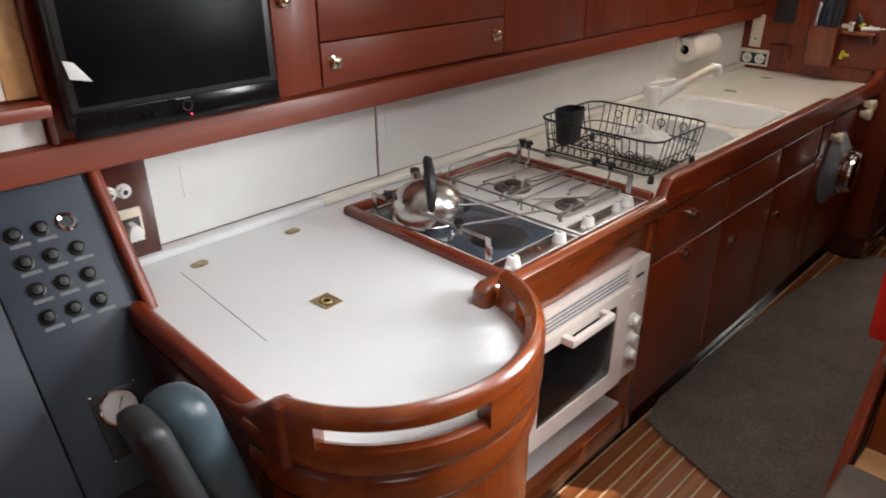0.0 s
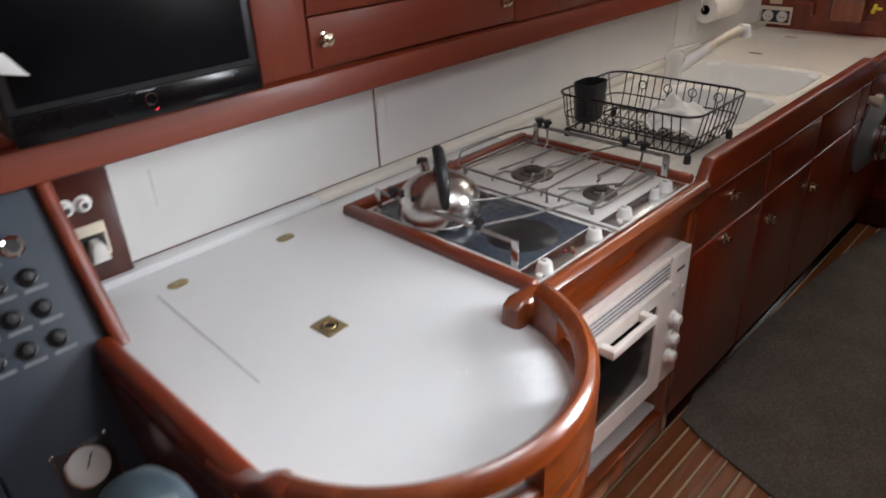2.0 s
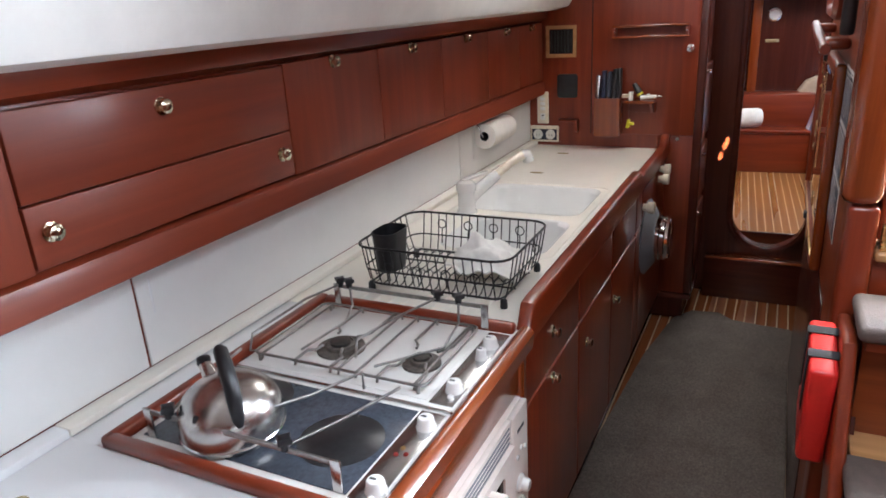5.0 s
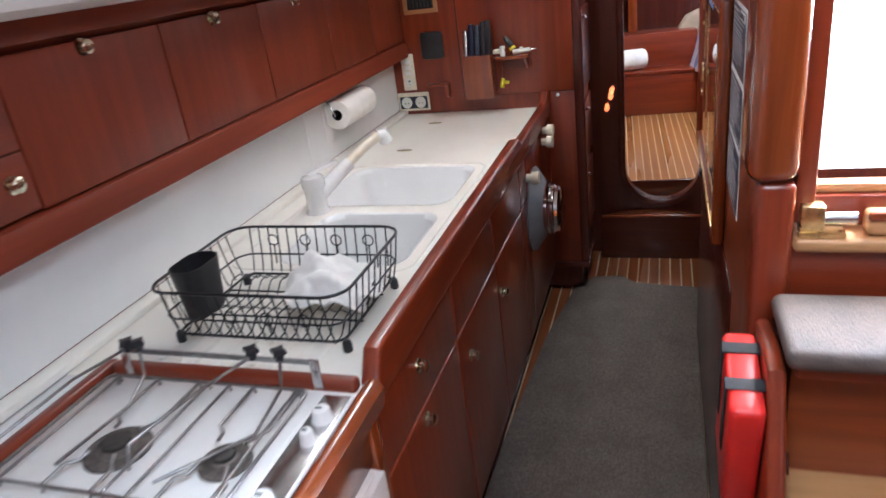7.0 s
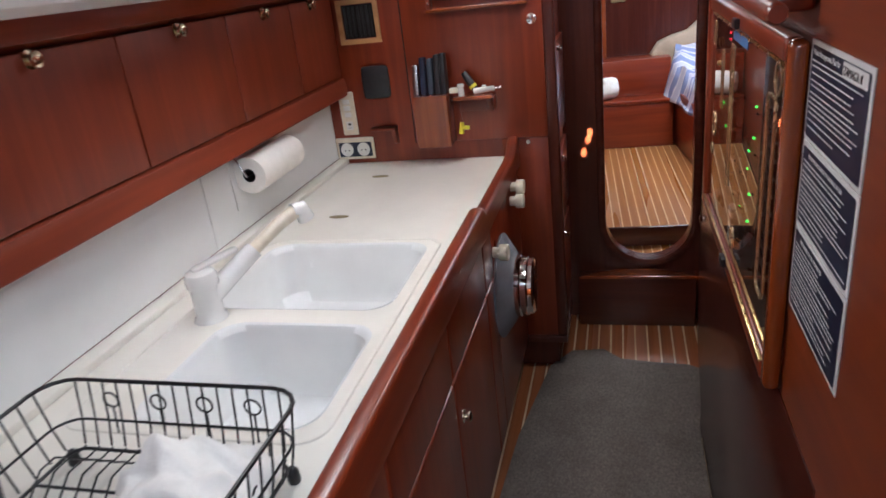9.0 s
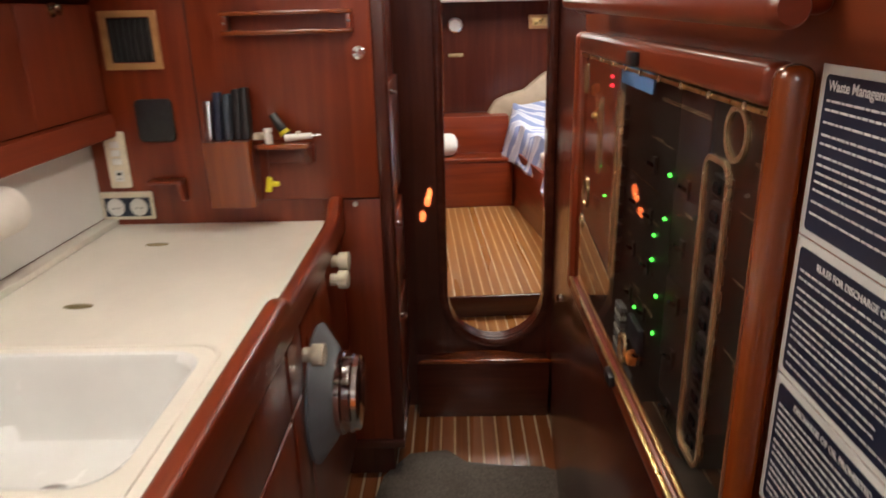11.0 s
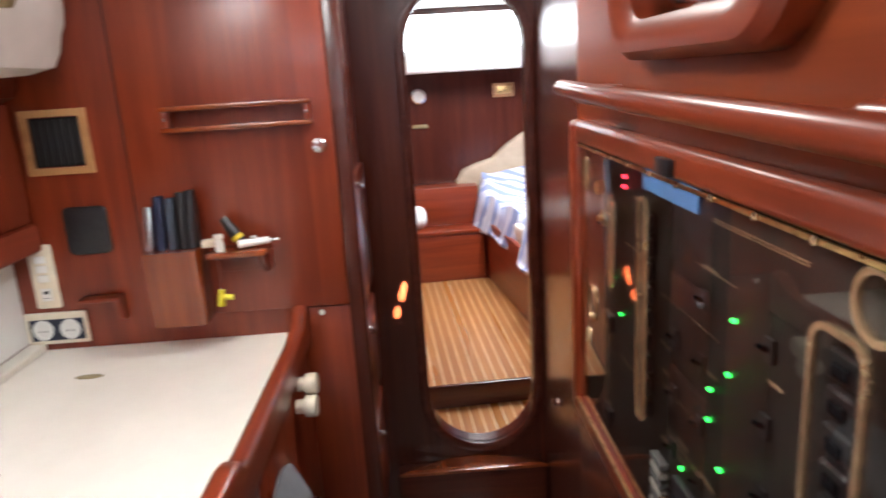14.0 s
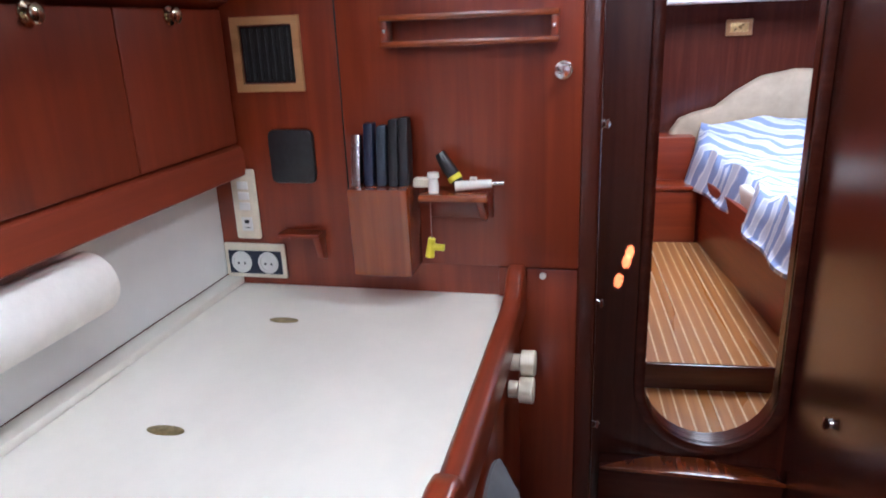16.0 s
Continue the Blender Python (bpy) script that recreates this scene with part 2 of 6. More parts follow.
duvet_mat = duvet_material()


def glass_material(name, tint, rough=0.0):
    m, nt, bsdf = material(name)
    bsdf.inputs["Base Color"].default_value = (*tint, 1)
    bsdf.inputs["Transmission Weight"].default_value = 1.0
    bsdf.inputs["Roughness"].default_value = rough
    bsdf.inputs["IOR"].default_value = 1.45
    return m


clear = glass_material("clear_acrylic", (0.90, 0.86, 0.80))
clear.node_tree.nodes["Principled BSDF"].inputs["Specular IOR Level"].default_value = 0.2


def glow(name, color, strength):
    m, nt, bsdf = material(name)
    bsdf.inputs["Base Color"].default_value = (*color, 1)
    bsdf.inputs["Emission Color"].default_value = (*color, 1)
    bsdf.inputs["Emission Strength"].default_value = strength
    return m


led_green = glow("green_led", (0.05, 0.9, 0.08), 4.0)
led_red = glow("red_led", (0.95, 0.03, 0.06), 4.0)
daylight_card = glow("daylight_beyond", (1.0, 1.0, 1.0), 3.0)
lamp_amber = glow("amber_lamp", (1.0, 0.42, 0.10), 6.0)

# ---- mesh helpers ----


def smooth(bm, angle=35):
    for f in bm.faces:
        f.smooth = True
    for e in bm.edges:
        if len(e.link_faces) == 2:
            e.smooth = e.calc_face_angle(0) < radians(angle)
    return bm


def box(x0, x1, y0, y1, z0, z1, b=0.003, seg=2):
    bm = bmesh.new()
    v = [bm.verts.new((x, y, z)) for x in (x0, x1) for y in (y0, y1) for z in (z0, z1)]
    for q in ((0, 1, 3, 2), (4, 6, 7, 5), (0, 4, 5, 1), (2, 3, 7, 6), (0, 2, 6, 4), (1, 5, 7, 3)):
        bm.faces.new([v[i] for i in q])
    lim = min(x1 - x0, y1 - y0, z1 - z0) * 0.45
    b = min(b, lim)
    if b > 0:
        bmesh.ops.bevel(bm, geom=bm.edges[:], offset=b, segments=seg, affect="EDGES", profile=0.5)
    bmesh.ops.recalc_face_normals(bm, faces=bm.faces[:])
    return smooth(bm)


def join(*bms):
    out = bmesh.new()
    for b in bms:
        me = bpy.data.meshes.new("tmp")
        b.to_mesh(me)
        out.from_mesh(me)
        bpy.data.meshes.remove(me)
        b.free()
    return out


def moved(bm, m):
    bmesh.ops.transform(bm, matrix=m, verts=bm.verts[:])
    return bm


def prism(poly, axis, a, b, bevel=0.0, seg=2):
    """A polygon drawn in the two other axes (in order xyz), pushed from a to b along axis."""
    bm = bmesh.new()

    def at(p, h):
        if axis == "z":
            return (p[0], p[1], h)
        if axis == "y":
            return (p[0], h, p[1])
        return (h, p[0], p[1])
    lo = [bm.verts.new(at(p, a)) for p in poly]
    hi = [bm.verts.new(at(p, b)) for p in poly]
    n = len(poly)
    caps = [bm.faces.new(lo), bm.faces.new(hi)]
    for i in range(n):
        bm.faces.new((lo[i], lo[(i + 1) % n], hi[(i + 1) % n], hi[i]))
    bmesh.ops.recalc_face_normals(bm, faces=bm.faces[:])
    if bevel:
        rim = {e for f in caps for e in f.edges}
        bmesh.ops.bevel(bm, geom=list(rim), offset=bevel, segments=seg, affect="EDGES", profile=0.5)
    return smooth(bm)


def rrect(u0, u1, v0, v1, r, n=5):
    pts = []
    for cu, cv, a0 in ((u1 - r, v0 + r, -90), (u1 - r, v1 - r, 0), (u0 + r, v1 - r, 90), (u0 + r, v0 + r, 180)):
        for i in range(n + 1):
            a = radians(a0 + 90 * i / n)
            pts.append((cu + r * math.cos(a), cv + r * math.sin(a)))
    return pts


def holed(inner, u0, u1, v0, v1, axis, a, b):
    """A rectangular plate with a hole of the shape inner, from a to b along axis."""
    cu, cv = sum(p[0] for p in inner) / len(inner), sum(p[1] for p in inner) / len(inner)
    outer = []
    for u, v in inner:
        du, dv = u - cu, v - cv
        k = min([(((u1 if du > 0 else u0) - cu) / du) if abs(du) > 1e-9 else 1e9, (((v1 if dv > 0 else v0) - cv) / dv) if abs(dv) > 1e-9 else 1e9])
        outer.append([cu + du * k, cv + dv * k])
    for corner in ((u0, v0), (u1, v0), (u1, v1), (u0, v1)):
        i = min(range(len(outer)), key=lambda j: (outer[j][0] - corner[0]) ** 2 + (outer[j][1] - corner[1]) ** 2)
        outer[i] = list(corner)
    bm = bmesh.new()

    def at(p, h):
        if axis == "z":
            return (p[0], p[1], h)
        if axis == "y":
            return (p[0], h, p[1])
        return (h, p[0], p[1])
    n = len(inner)
    rows = [[bm.verts.new(at(p, h)) for p in loop] for loop, h in ((inner, a), (inner, b), (outer, b), (outer, a))]
    for r in range(4):
        p, q = rows[r], rows[(r + 1) % 4]
        for i in range(n):
            bm.faces.new((p[i], p[(i + 1) % n], q[(i + 1) % n], q[i]))
    bmesh.ops.recalc_face_normals(bm, faces=bm.faces[:])
    return smooth(bm, 30)


def tube(points, r, seg=8, closed=False, cap=True):
    """A round bar along a line of points."""
    pts = [Vector(p) for p in points]
    n = len(pts)
    bm = bmesh.new()
    rings = []
    normal = None
    for i, p in enumerate(pts):
        a = pts[i - 1] if (i or closed) else p
        c = pts[(i + 1) % n] if (i < n - 1 or closed) else p
        d = (c - a).normalized()
        if normal is None:
            normal = d.orthogonal().normalized()
        else:
            normal = (normal - d * normal.dot(d))
            normal = normal.normalized() if normal.length > 1e-6 else d.orthogonal().normalized()
        side = d.cross(normal)
        rr = r[i] if isinstance(r, (list, tuple)) else r
        rings.append([bm.verts.new(p + rr * (math.cos(2 * math.pi * k / seg) * normal + math.sin(2 * math.pi * k / seg) * side)) for k in range(seg)])
    for i in range(n if closed else n - 1):
        p, q = rings[i], rings[(i + 1) % n]
        for k in range(seg):
            bm.faces.new((p[k], p[(k + 1) % seg], q[(k + 1) % seg], q[k]))
    if cap and not closed:
        bm.faces.new(rings[0])
        bm.faces.new(rings[-1])
    bmesh.ops.recalc_face_normals(bm, faces=bm.faces[:])
    return smooth(bm, 50)


def lathe(profile, centre, axis="z", seg=24, cap=True):
    """Rings of (radius, height) round an axis through centre."""
    bm = bmesh.new()
    c = Vector(centre)
    basis = {"z": (Vector((1, 0, 0)), Vector((0, 1, 0)), Vector((0, 0, 1))), "y": (Vector((1, 0, 0)), Vector((0, 0, 1)), Vector((0, 1, 0))),
             "x": (Vector((0, 1, 0)), Vector((0, 0, 1)), Vector((1, 0, 0)))}[axis]
    rings = []
    for r, h in profile:
        rings.append([bm.verts.new(c + basis[2] * h + r * (math.cos(2 * math.pi * k / seg) * basis[0] + math.sin(2 * math.pi * k / seg) * basis[1])) for k in range(seg)])
    for p, q in zip(rings, rings[1:]):
        for k in range(seg):
            bm.faces.new((p[k], p[(k + 1) % seg], q[(k + 1) % seg], q[k]))
    if cap:
        bm.faces.new(rings[0])
        bm.faces.new(rings[-1])
    bmesh.ops.recalc_face_normals(bm, faces=bm.faces[:])
    return smooth(bm, 40)


def sweep(line, profile, closed=False):
    """A cross-section of (out, up) pairs carried along a level line of (x, y, z); out is to the right of travel."""
    bm = bmesh.new()
    n = len(line)
    rows = []
    for i, p in enumerate(line):
        a = Vector(line[i - 1]) if (i or closed) else Vector(p)
        c = Vector(line[(i + 1) % n]) if (i < n - 1 or closed) else Vector(p)
        d = (c - a)
        d.z = 0
        d.normalize()
        out = Vector((d.y, -d.x, 0))
        rows.append([bm.verts.new(Vector(p) + out * u + Vector((0, 0, v))) for u, v in profile])
    m = len(profile)
    for i in range(n if closed else n - 1):
        p, q = rows[i], rows[(i + 1) % n]
        for k in range(m):
            bm.faces.new((p[k], p[(k + 1) % m], q[(k + 1) % m], q[k]))
    if not closed:
        bm.faces.new(rows[0])
        bm.faces.new(rows[-1])
    bmesh.ops.recalc_face_normals(bm, faces=bm.faces[:])
    return smooth(bm, 40)


def thing(name, base, label, category, group="", kind=""):
    ob = new(name)
    ob.location = base
    ob.empty_display_size = 0.05
    ob["base"] = list(base)
    return tagged(ob, label, category, group, kind)


def part(name, bm, mat, parent=None, label=""):
    """One mesh object from a bmesh in world places, under a thing or a part."""
    base = Vector((0, 0, 0))
    up = parent
    while up is not None:
        base += up.location
        up = up.parent
    bmesh.ops.translate(bm, verts=bm.verts[:], vec=-base)
    me = bpy.data.meshes.new(name)
    bm.to_mesh(me)
    bm.free()
    me.materials.append(mat)
    ob = new(name, me)
    ob.parent = parent
    if label:
        tagged(ob, label)
    return ob


def single(name, bm, mat, label, category, group="", kind=""):
    """A thing that is one mesh, with its origin at its base."""
    lo = Vector((min(v.co.x for v in bm.verts), min(v.co.y for v in bm.verts), min(v.co.z for v in bm.verts)))
    hi = Vector((max(v.co.x for v in bm.verts), max(v.co.y for v in bm.verts), max(v.co.z for v in bm.verts)))
    base = Vector(((lo.x + hi.x) / 2, (lo.y + hi.y) / 2, lo.z))
    bmesh.ops.translate(bm, verts=bm.verts[:], vec=-base)
    me = bpy.data.meshes.new(name)
    bm.to_mesh(me)
    bm.free()
    me.materials.append(mat)
    ob = new(name, me)
    ob.location = base
    return tagged(ob, label, category, group, kind)


def setting(name, bm, mat, label, category):
    return single(name, bm, mat, label, category, kind="structure")


def text(body, size, m, mat, name, parent=None, extrude=0.0004, bold=0.0):
    """Flat lettering in the built-in font, as a mesh, at pose m."""
    cu = bpy.data.curves.new("letters", "FONT")
    cu.body, cu.size, cu.extrude, cu.offset = body, size, extrude, bold
    tmp = bpy.data.objects.new("letters", cu)
    scene.collection.objects.link(tmp)
    me = bpy.data.meshes.new_from_object(tmp.evaluated_get(bpy.context.evaluated_depsgraph_get()))
    bpy.data.objects.remove(tmp)
    bm = bmesh.new()
    bm.from_mesh(me)
    bpy.data.meshes.remove(me)
    bmesh.ops.transform(bm, matrix=m, verts=bm.verts[:])
    return part(name, bm, mat, parent)

# ---- structure ----
X_END = 4.05      # locker bulkhead
Y_FACE = 1.34     # galley cabinet face
Y_BACK = 2.03     # splashback
Z_TOP = 0.90      # worktop
Y_NAV = 0.715     # panel wall


def floors():
    f = setting("floor", box(-2.2, 4.53, -1.6, 1.40, -0.06, -0.008, 0.0), dark_x, "dark timber cabin sole under the planks", "floor")
    y = 0.60
    plank = bpy.data.meshes.new("plank")
    bm = box(-0.5, 0.5, 0.0, 0.043, -0.008, 0.0, 0.0008, 1)
    bm.to_mesh(plank)
    bm.free()
    plank.materials.append(floor_teak)
    strip = bpy.data.meshes.new("strip")
    bm = box(-0.5, 0.5, 0.0, 0.0065, -0.008, 0.0002, 0.0004, 1)
    bm.to_mesh(strip)
    bm.free()
    strip.materials.append(holly)
    y = -1.55
    while y < 1.37:
        for mesh, nm, dy in ((plank, "floor_plank", 0.0), (strip, "floor_strip", 0.0435)):
            ob = new(nm, mesh)
            ob.parent = f
            x0, x1 = -2.2, 4.52
            ob.scale = (x1 - x0, 1, 1)
            ob.location = Vector(((x0 + x1) / 2, y + dy, 0)) - f.location
        y += 0.0505
    return f, plank, strip


floor_ob, plank_mesh, strip_mesh = floors()
cabin_plank = plank_mesh.copy()
cabin_plank.materials.clear()
cabin_plank.materials.append(gold_teak)


def rug():
    pts = [(1.99, 0.72), (1.97, 0.85), (2.12, 1.28), (2.16, 1.36), (2.30, 1.385), (2.9, 1.375), (3.6, 1.33), (4.05, 1.26), (4.17, 1.18), (4.19, 1.05), (4.12, 0.98), (4.10, 0.85), (4.09, 0.72), (4.05, 0.656), (3.64, 0.718), (3.2, 0.718)]
    bm = prism(pts, "z", 0.001, 0.013, 0.005)
    return single("carpet_runner", bm, carpet, "grey looped carpet runner lying on the striped floor", "carpet")


rug()
setting("wall_hull", box(-2.2, 7.9, 2.05, 2.12, -0.4, 2.1, 0.0), liner, "plain white hull lining behind the galley", "wall")
setting("wall_forward", box(-2.28, -2.2, -1.7, 2.12, -0.1, 2.1, 0.0), wood_z, "mahogany bulkhead closing the saloon", "wall")
# the side opening is added, out of view, for the saloon side lamp
setting("wall_starboard", join(box(-2.2, 2.2, -1.68, -1.6, -0.1, 1.15, 0), box(-2.2, 2.2, -1.68, -1.6, 1.5, 2.1, 0), box(-2.2, -1.4, -1.68, -1.6, 1.15, 1.5, 0), box(-0.4, 2.2, -1.68, -1.6, 1.15, 1.5, 0)), wood_x, "mahogany saloon side with a long opening for the added fill", "wall")


def ceiling():
    t = 0.06
    z0, z1 = 1.98, 1.98 + t
    pieces = []
    # openings for overhead lamps; those over saloon and galley are added, unseen
    holes = [(1.03, 1.57, 0.48, 1.02), (2.76, 3.26, 1.33, 1.70), (5.88, 6.72, -0.02, 0.72)]
    xs = [-2.28, 1.03, 1.57, 2.26, 2.76, 3.26, 4.50, 5.88, 6.72, 8.0]
    for i in range(0, len(xs) - 1):
        a, b = xs[i], xs[i + 1]
        hole = next((h for h in holes if abs(h[0] - a) < 1e-6), None)
        low = (0.50 if a > 3.0 else 0.642) if 2.2 < a < 4.45 else -1.7
        if hole:
            pieces += [box(a, b, low, hole[2], z0, z1, 0), box(a, b, hole[3], 2.12, z0, z1, 0)]
        else:
            pieces.append(box(a, b, low, 2.12, z0, z1, 0))
    return setting("ceiling", join(*pieces), liner, "white padded headliner with openings for the overhead lamps", "ceiling")



def hatch_lid(x0, x1, y0, y1):
    # unseen opaque lid, added to block sun from the lamp opening
    t = thing("added_hatch", ((x0 + x1) / 2, (y0 + y1) / 2, 2.04), "opaque white lid added over a ceiling opening to keep sun out", "hatch", group="deck hatches")
    part("lid", box(x0 - 0.03, x1 + 0.03, y0 - 0.03, y1 + 0.03, 2.04, 2.06, 0.004), liner, t)


ceiling()
for hx0, hx1, hy0, hy1 in ((1.03, 1.57, 0.48, 1.02), (2.76, 3.26, 1.33, 1.70), (5.88, 6.72, -0.02, 0.72)):
    hatch_lid(hx0, hx1, hy0, hy1)


def peninsula_outline(grow, n=24, cx=0.955, cy=1.33, rx=0.263, ry=0.256):
    """The rounded end of the worktop, from its inner left corner round to the oven."""
    pts = []
    for i in range(n + 1):
        a = math.pi + math.pi * i / n
        pts.append((cx + (rx + grow) * math.cos(a), cy + (ry + grow) * math.sin(a)))
    return pts


def worktop():
    pieces = []
    pts = peninsula_outline(0.006)
    pts = pts + [(1.30, 1.33), (1.30, Y_BACK), (0.70, Y_BACK)]
    pieces.append(prism(pts, "z", Z_TOP - 0.03, Z_TOP, 0.0))
    top = setting("worktop_peninsula", join(*pieces), laminate, "white laminate worktop with a rounded end", "worktop")
    s1 = rrect(2.46, 2.80, 1.455, 1.80, 0.06, 6)
    s2 = rrect(2.87, 3.235, 1.455, 1.89, 0.06, 6)
    z0, z1 = Z_TOP - 0.03, Z_TOP
    slab = [box(1.95, 2.42, 1.355, Y_BACK, z0, z1, 0), holed(s1, 2.42, 2.835, 1.355, Y_BACK, "z", z0, z1), holed(s2, 2.835, 3.27, 1.355, Y_BACK, "z", z0, z1),
            box(3.27, X_END, 1.355, Y_BACK, z0, z1, 0)]
    counter = setting("worktop_sink", join(*slab), corian, "moulded worktop in a warm lit cream with two sunken sinks", "worktop")
    return top, counter


top_pen, top_sink = worktop()


def bowl(name, x0, x1, y0, y1, depth, label):
    """A moulded sink with sloping sides and a rounded bottom edge."""
    bm = bmesh.new()
    loops = []
    for inset, z in ((-0.006, 0.0022), (0.0, 0.0), (0.006, -0.012), (0.018, -depth * 0.8), (0.032, -depth * 0.95), (0.06, -depth), (0.12, -depth - 0.003)):
        r = max(0.03, 0.06 - inset * 0.2)
        loops.append([bm.verts.new((x, y, Z_TOP + z)) for x, y in rrect(x0 + inset, x1 - inset, y0 + inset, y1 - inset, r, 6)])
    for p, q in zip(loops, loops[1:]):
        for i in range(len(p)):
            bm.faces.new((p[i], p[(i + 1) % len(p)], q[(i + 1) % len(p)], q[i]))
    bm.faces.new(loops[-1])
    bmesh.ops.recalc_face_normals(bm, faces=bm.faces[:])
    for f in bm.faces:
        if f.normal.z < -0.5:
            f.normal_flip()
    smooth(bm, 60)
    cx, cy = (x0 + x1) / 2, (y0 + y1) / 2
    t = thing(name, (cx, cy, Z_TOP - depth), label, "sink", group="galley sinks")
    part("basin", bm, sink_white, t)
    part("waste", lathe([(0.036, 0.001), (0.036, 0.004), (0.03, 0.005), (0.024, 0.002), (0.004, 0.001)], (cx, cy, Z_TOP - depth - 0.002)), steel, t, "steel sink waste")
    return t


bowl("kitchen_sink", 2.46, 2.80, 1.455, 1.80, 0.165, "white moulded sink beside the dish rack")
bowl("kitchen_sink", 2.87, 3.235, 1.455, 1.89, 0.165, "white moulded sink beside the plain worktop")


def counter_trim():
    # raised marking round the sinks, upstand at the wall, drainer grooves
    trim = []
    loop = [(p[0], p[1], Z_TOP) for p in rrect(2.43, 3.265, 1.425, 1.925, 0.05, 5)]
    trim.append(sweep(loop, [(-0.005, 0.0), (-0.003, 0.003), (0.003, 0.003), (0.005, 0.0)], True))
    ob = part("sink_bead", join(*trim), corian, top_sink)
    part("upstand", box(1.30, X_END, 1.985, Y_BACK, Z_TOP, Z_TOP + 0.018, 0.004), corian, top_sink)
    part("upstand", box(0.735, 1.299, 1.985, Y_BACK - 0.001, Z_TOP, Z_TOP + 0.018, 0.004), laminate, top_pen)
    for i in range(9):
        y = 1.47 + i * 0.042
        part("drainer_rib", box(2.02, 2.34, y, y + 0.012, Z_TOP - 0.001, Z_TOP + 0.0016, 0.001), corian, top_sink)
    for x in (3.452, 3.855):
        oval = [(x + 0.0125 * math.cos(2 * math.pi * k / 20), 1.795 + 0.031 * math.sin(2 * math.pi * k / 20)) for k in range(20)]
        part("finger_pull", prism(oval, "z", Z_TOP, Z_TOP + 0.0015, 0.0005), old_brass, top_sink, "flush oval brass finger pull")


counter_trim()


def splashback():
    s = setting("wall_splashback", box(0.70, X_END, 2.032, 2.05, 0.86, 1.20, 0.0), wood_x, "galley back wall behind white splashback panels", "wall")
    for a, b in ((0.841, 1.526), (1.533, 3.155), (3.160, X_END)):
        part("splash_panel", box(a, b, Y_BACK - 0.004, 2.032, 0.9195, 1.19, 0.0015, 1), splash_mat, s)
    part("scratch_plate", box(0.925, 0.929, Y_BACK - 0.006, Y_BACK - 0.003, 1.02, 1.10, 0.0008, 1), laminate, s)
    part("scratch_plate", box(1.565, 1.569, Y_BACK - 0.006, Y_BACK - 0.003, 1.03, 1.11, 0.0008, 1), laminate, s)


splashback()

# ---- peninsula and rails ----


def peninsula():
    t = thing("peninsula_cabinet", (0.955, 1.4, 0.0), "rounded golden mahogany cabinet end under the white worktop", "cabinet")
    line = [(x, y, 0.0) for x, y in peninsula_outline(0.0, 40)]
    part("curved_front", sweep(line, [(0.0, 0.02), (0.018, 0.02), (0.018, 0.62), (0.018, 0.786), (0.0, 0.786)]), rail_z, t)
    part("bead", sweep(line, [(0.0, 0.788), (0.020, 0.788), (0.029, 0.796), (0.032, 0.812), (0.031, 0.840), (0.027, 0.856), (0.020, 0.862), (0.0, 0.866)]), rail_x, t)
    part("plinth", sweep(line, [(-0.03, 0.0), (0.0, 0.0), (0.0, 0.02), (-0.03, 0.02)]), dark_x, t)
    part("side_panel", box(0.668, 0.690, 1.335, 1.80, 0.0, 0.868, 0.002), dark_z, t, "dark mahogany side panel")
    part("inner_panel", box(1.238, 1.262, 1.335, 1.45, 0.0, 0.868, 0.002), rail_z, t)

    # grab rail with two hand slots
    g = thing("grab_rail", (0.955, 1.12, 0.86), "glossy curved mahogany grab rail with hand slots", "handrail")
    full = [(x, y, 0.0) for x, y in peninsula_outline(0.004, 60)]
    n = len(full) - 1

    def stretch(a, b):
        return full[int(round(a * n)):int(round(b * n)) + 1]
    low = [(0.0, 0.868), (0.026, 0.866), (0.031, 0.872), (0.032, 0.900), (0.028, 0.912), (0.016, 0.917), (0.006, 0.913), (0.0, 0.906)]
    cap = [(0.006, 0.950), (-0.003, 0.957), (-0.004, 0.970), (0.006, 0.982), (0.014, 0.986), (0.024, 0.982), (0.031, 0.971), (0.032, 0.957), (0.026, 0.950)]
    mid = [(0.0, 0.905), (0.0315, 0.900), (0.0317, 0.962), (-0.001, 0.962)]
    posts = ((0.08, 0.165), (0.47, 0.70), (0.85, 0.94))
    pieces = [sweep(stretch(0.0, 1), low), sweep(stretch(0.10, 0.94), cap)]
    pieces += [sweep(stretch(a, b), mid) for a, b in posts]
    part("rail", join(*pieces), rail_x, g)
    # ramped ends
    part("rail_end", prism([(1.186, 0.868), (1.283, 0.868), (1.283, 0.932), (1.272, 0.946), (1.212, 0.948), (1.192, 0.936)], "y", 1.288, 1.334, 0.016, 4), rail_x, g)
    part("rail_end", prism([(1.225, 0.868), (1.34, 0.868), (1.42, 0.905), (1.36, 0.914), (1.315, 0.932), (1.275, 0.966), (1.250, 0.983), (1.225, 0.984)], "x", 0.664, 0.704, 0.010, 3), wood_x, g)
    part("side_fiddle", prism([(1.33, 0.868), (1.80, 0.868), (1.80, 0.918), (1.33, 0.918)], "x", 0.672, 0.708, 0.012, 3), wood_y, g)
    single("wall_capping", prism([(1.775, 0.895), (1.825, 0.895), (2.000, 1.165), (1.955, 1.165)], "x", 0.702, 0.730, 0.010, 3), wood_z, "slanting mahogany capping beside the instrument panel", "trim")


peninsula()


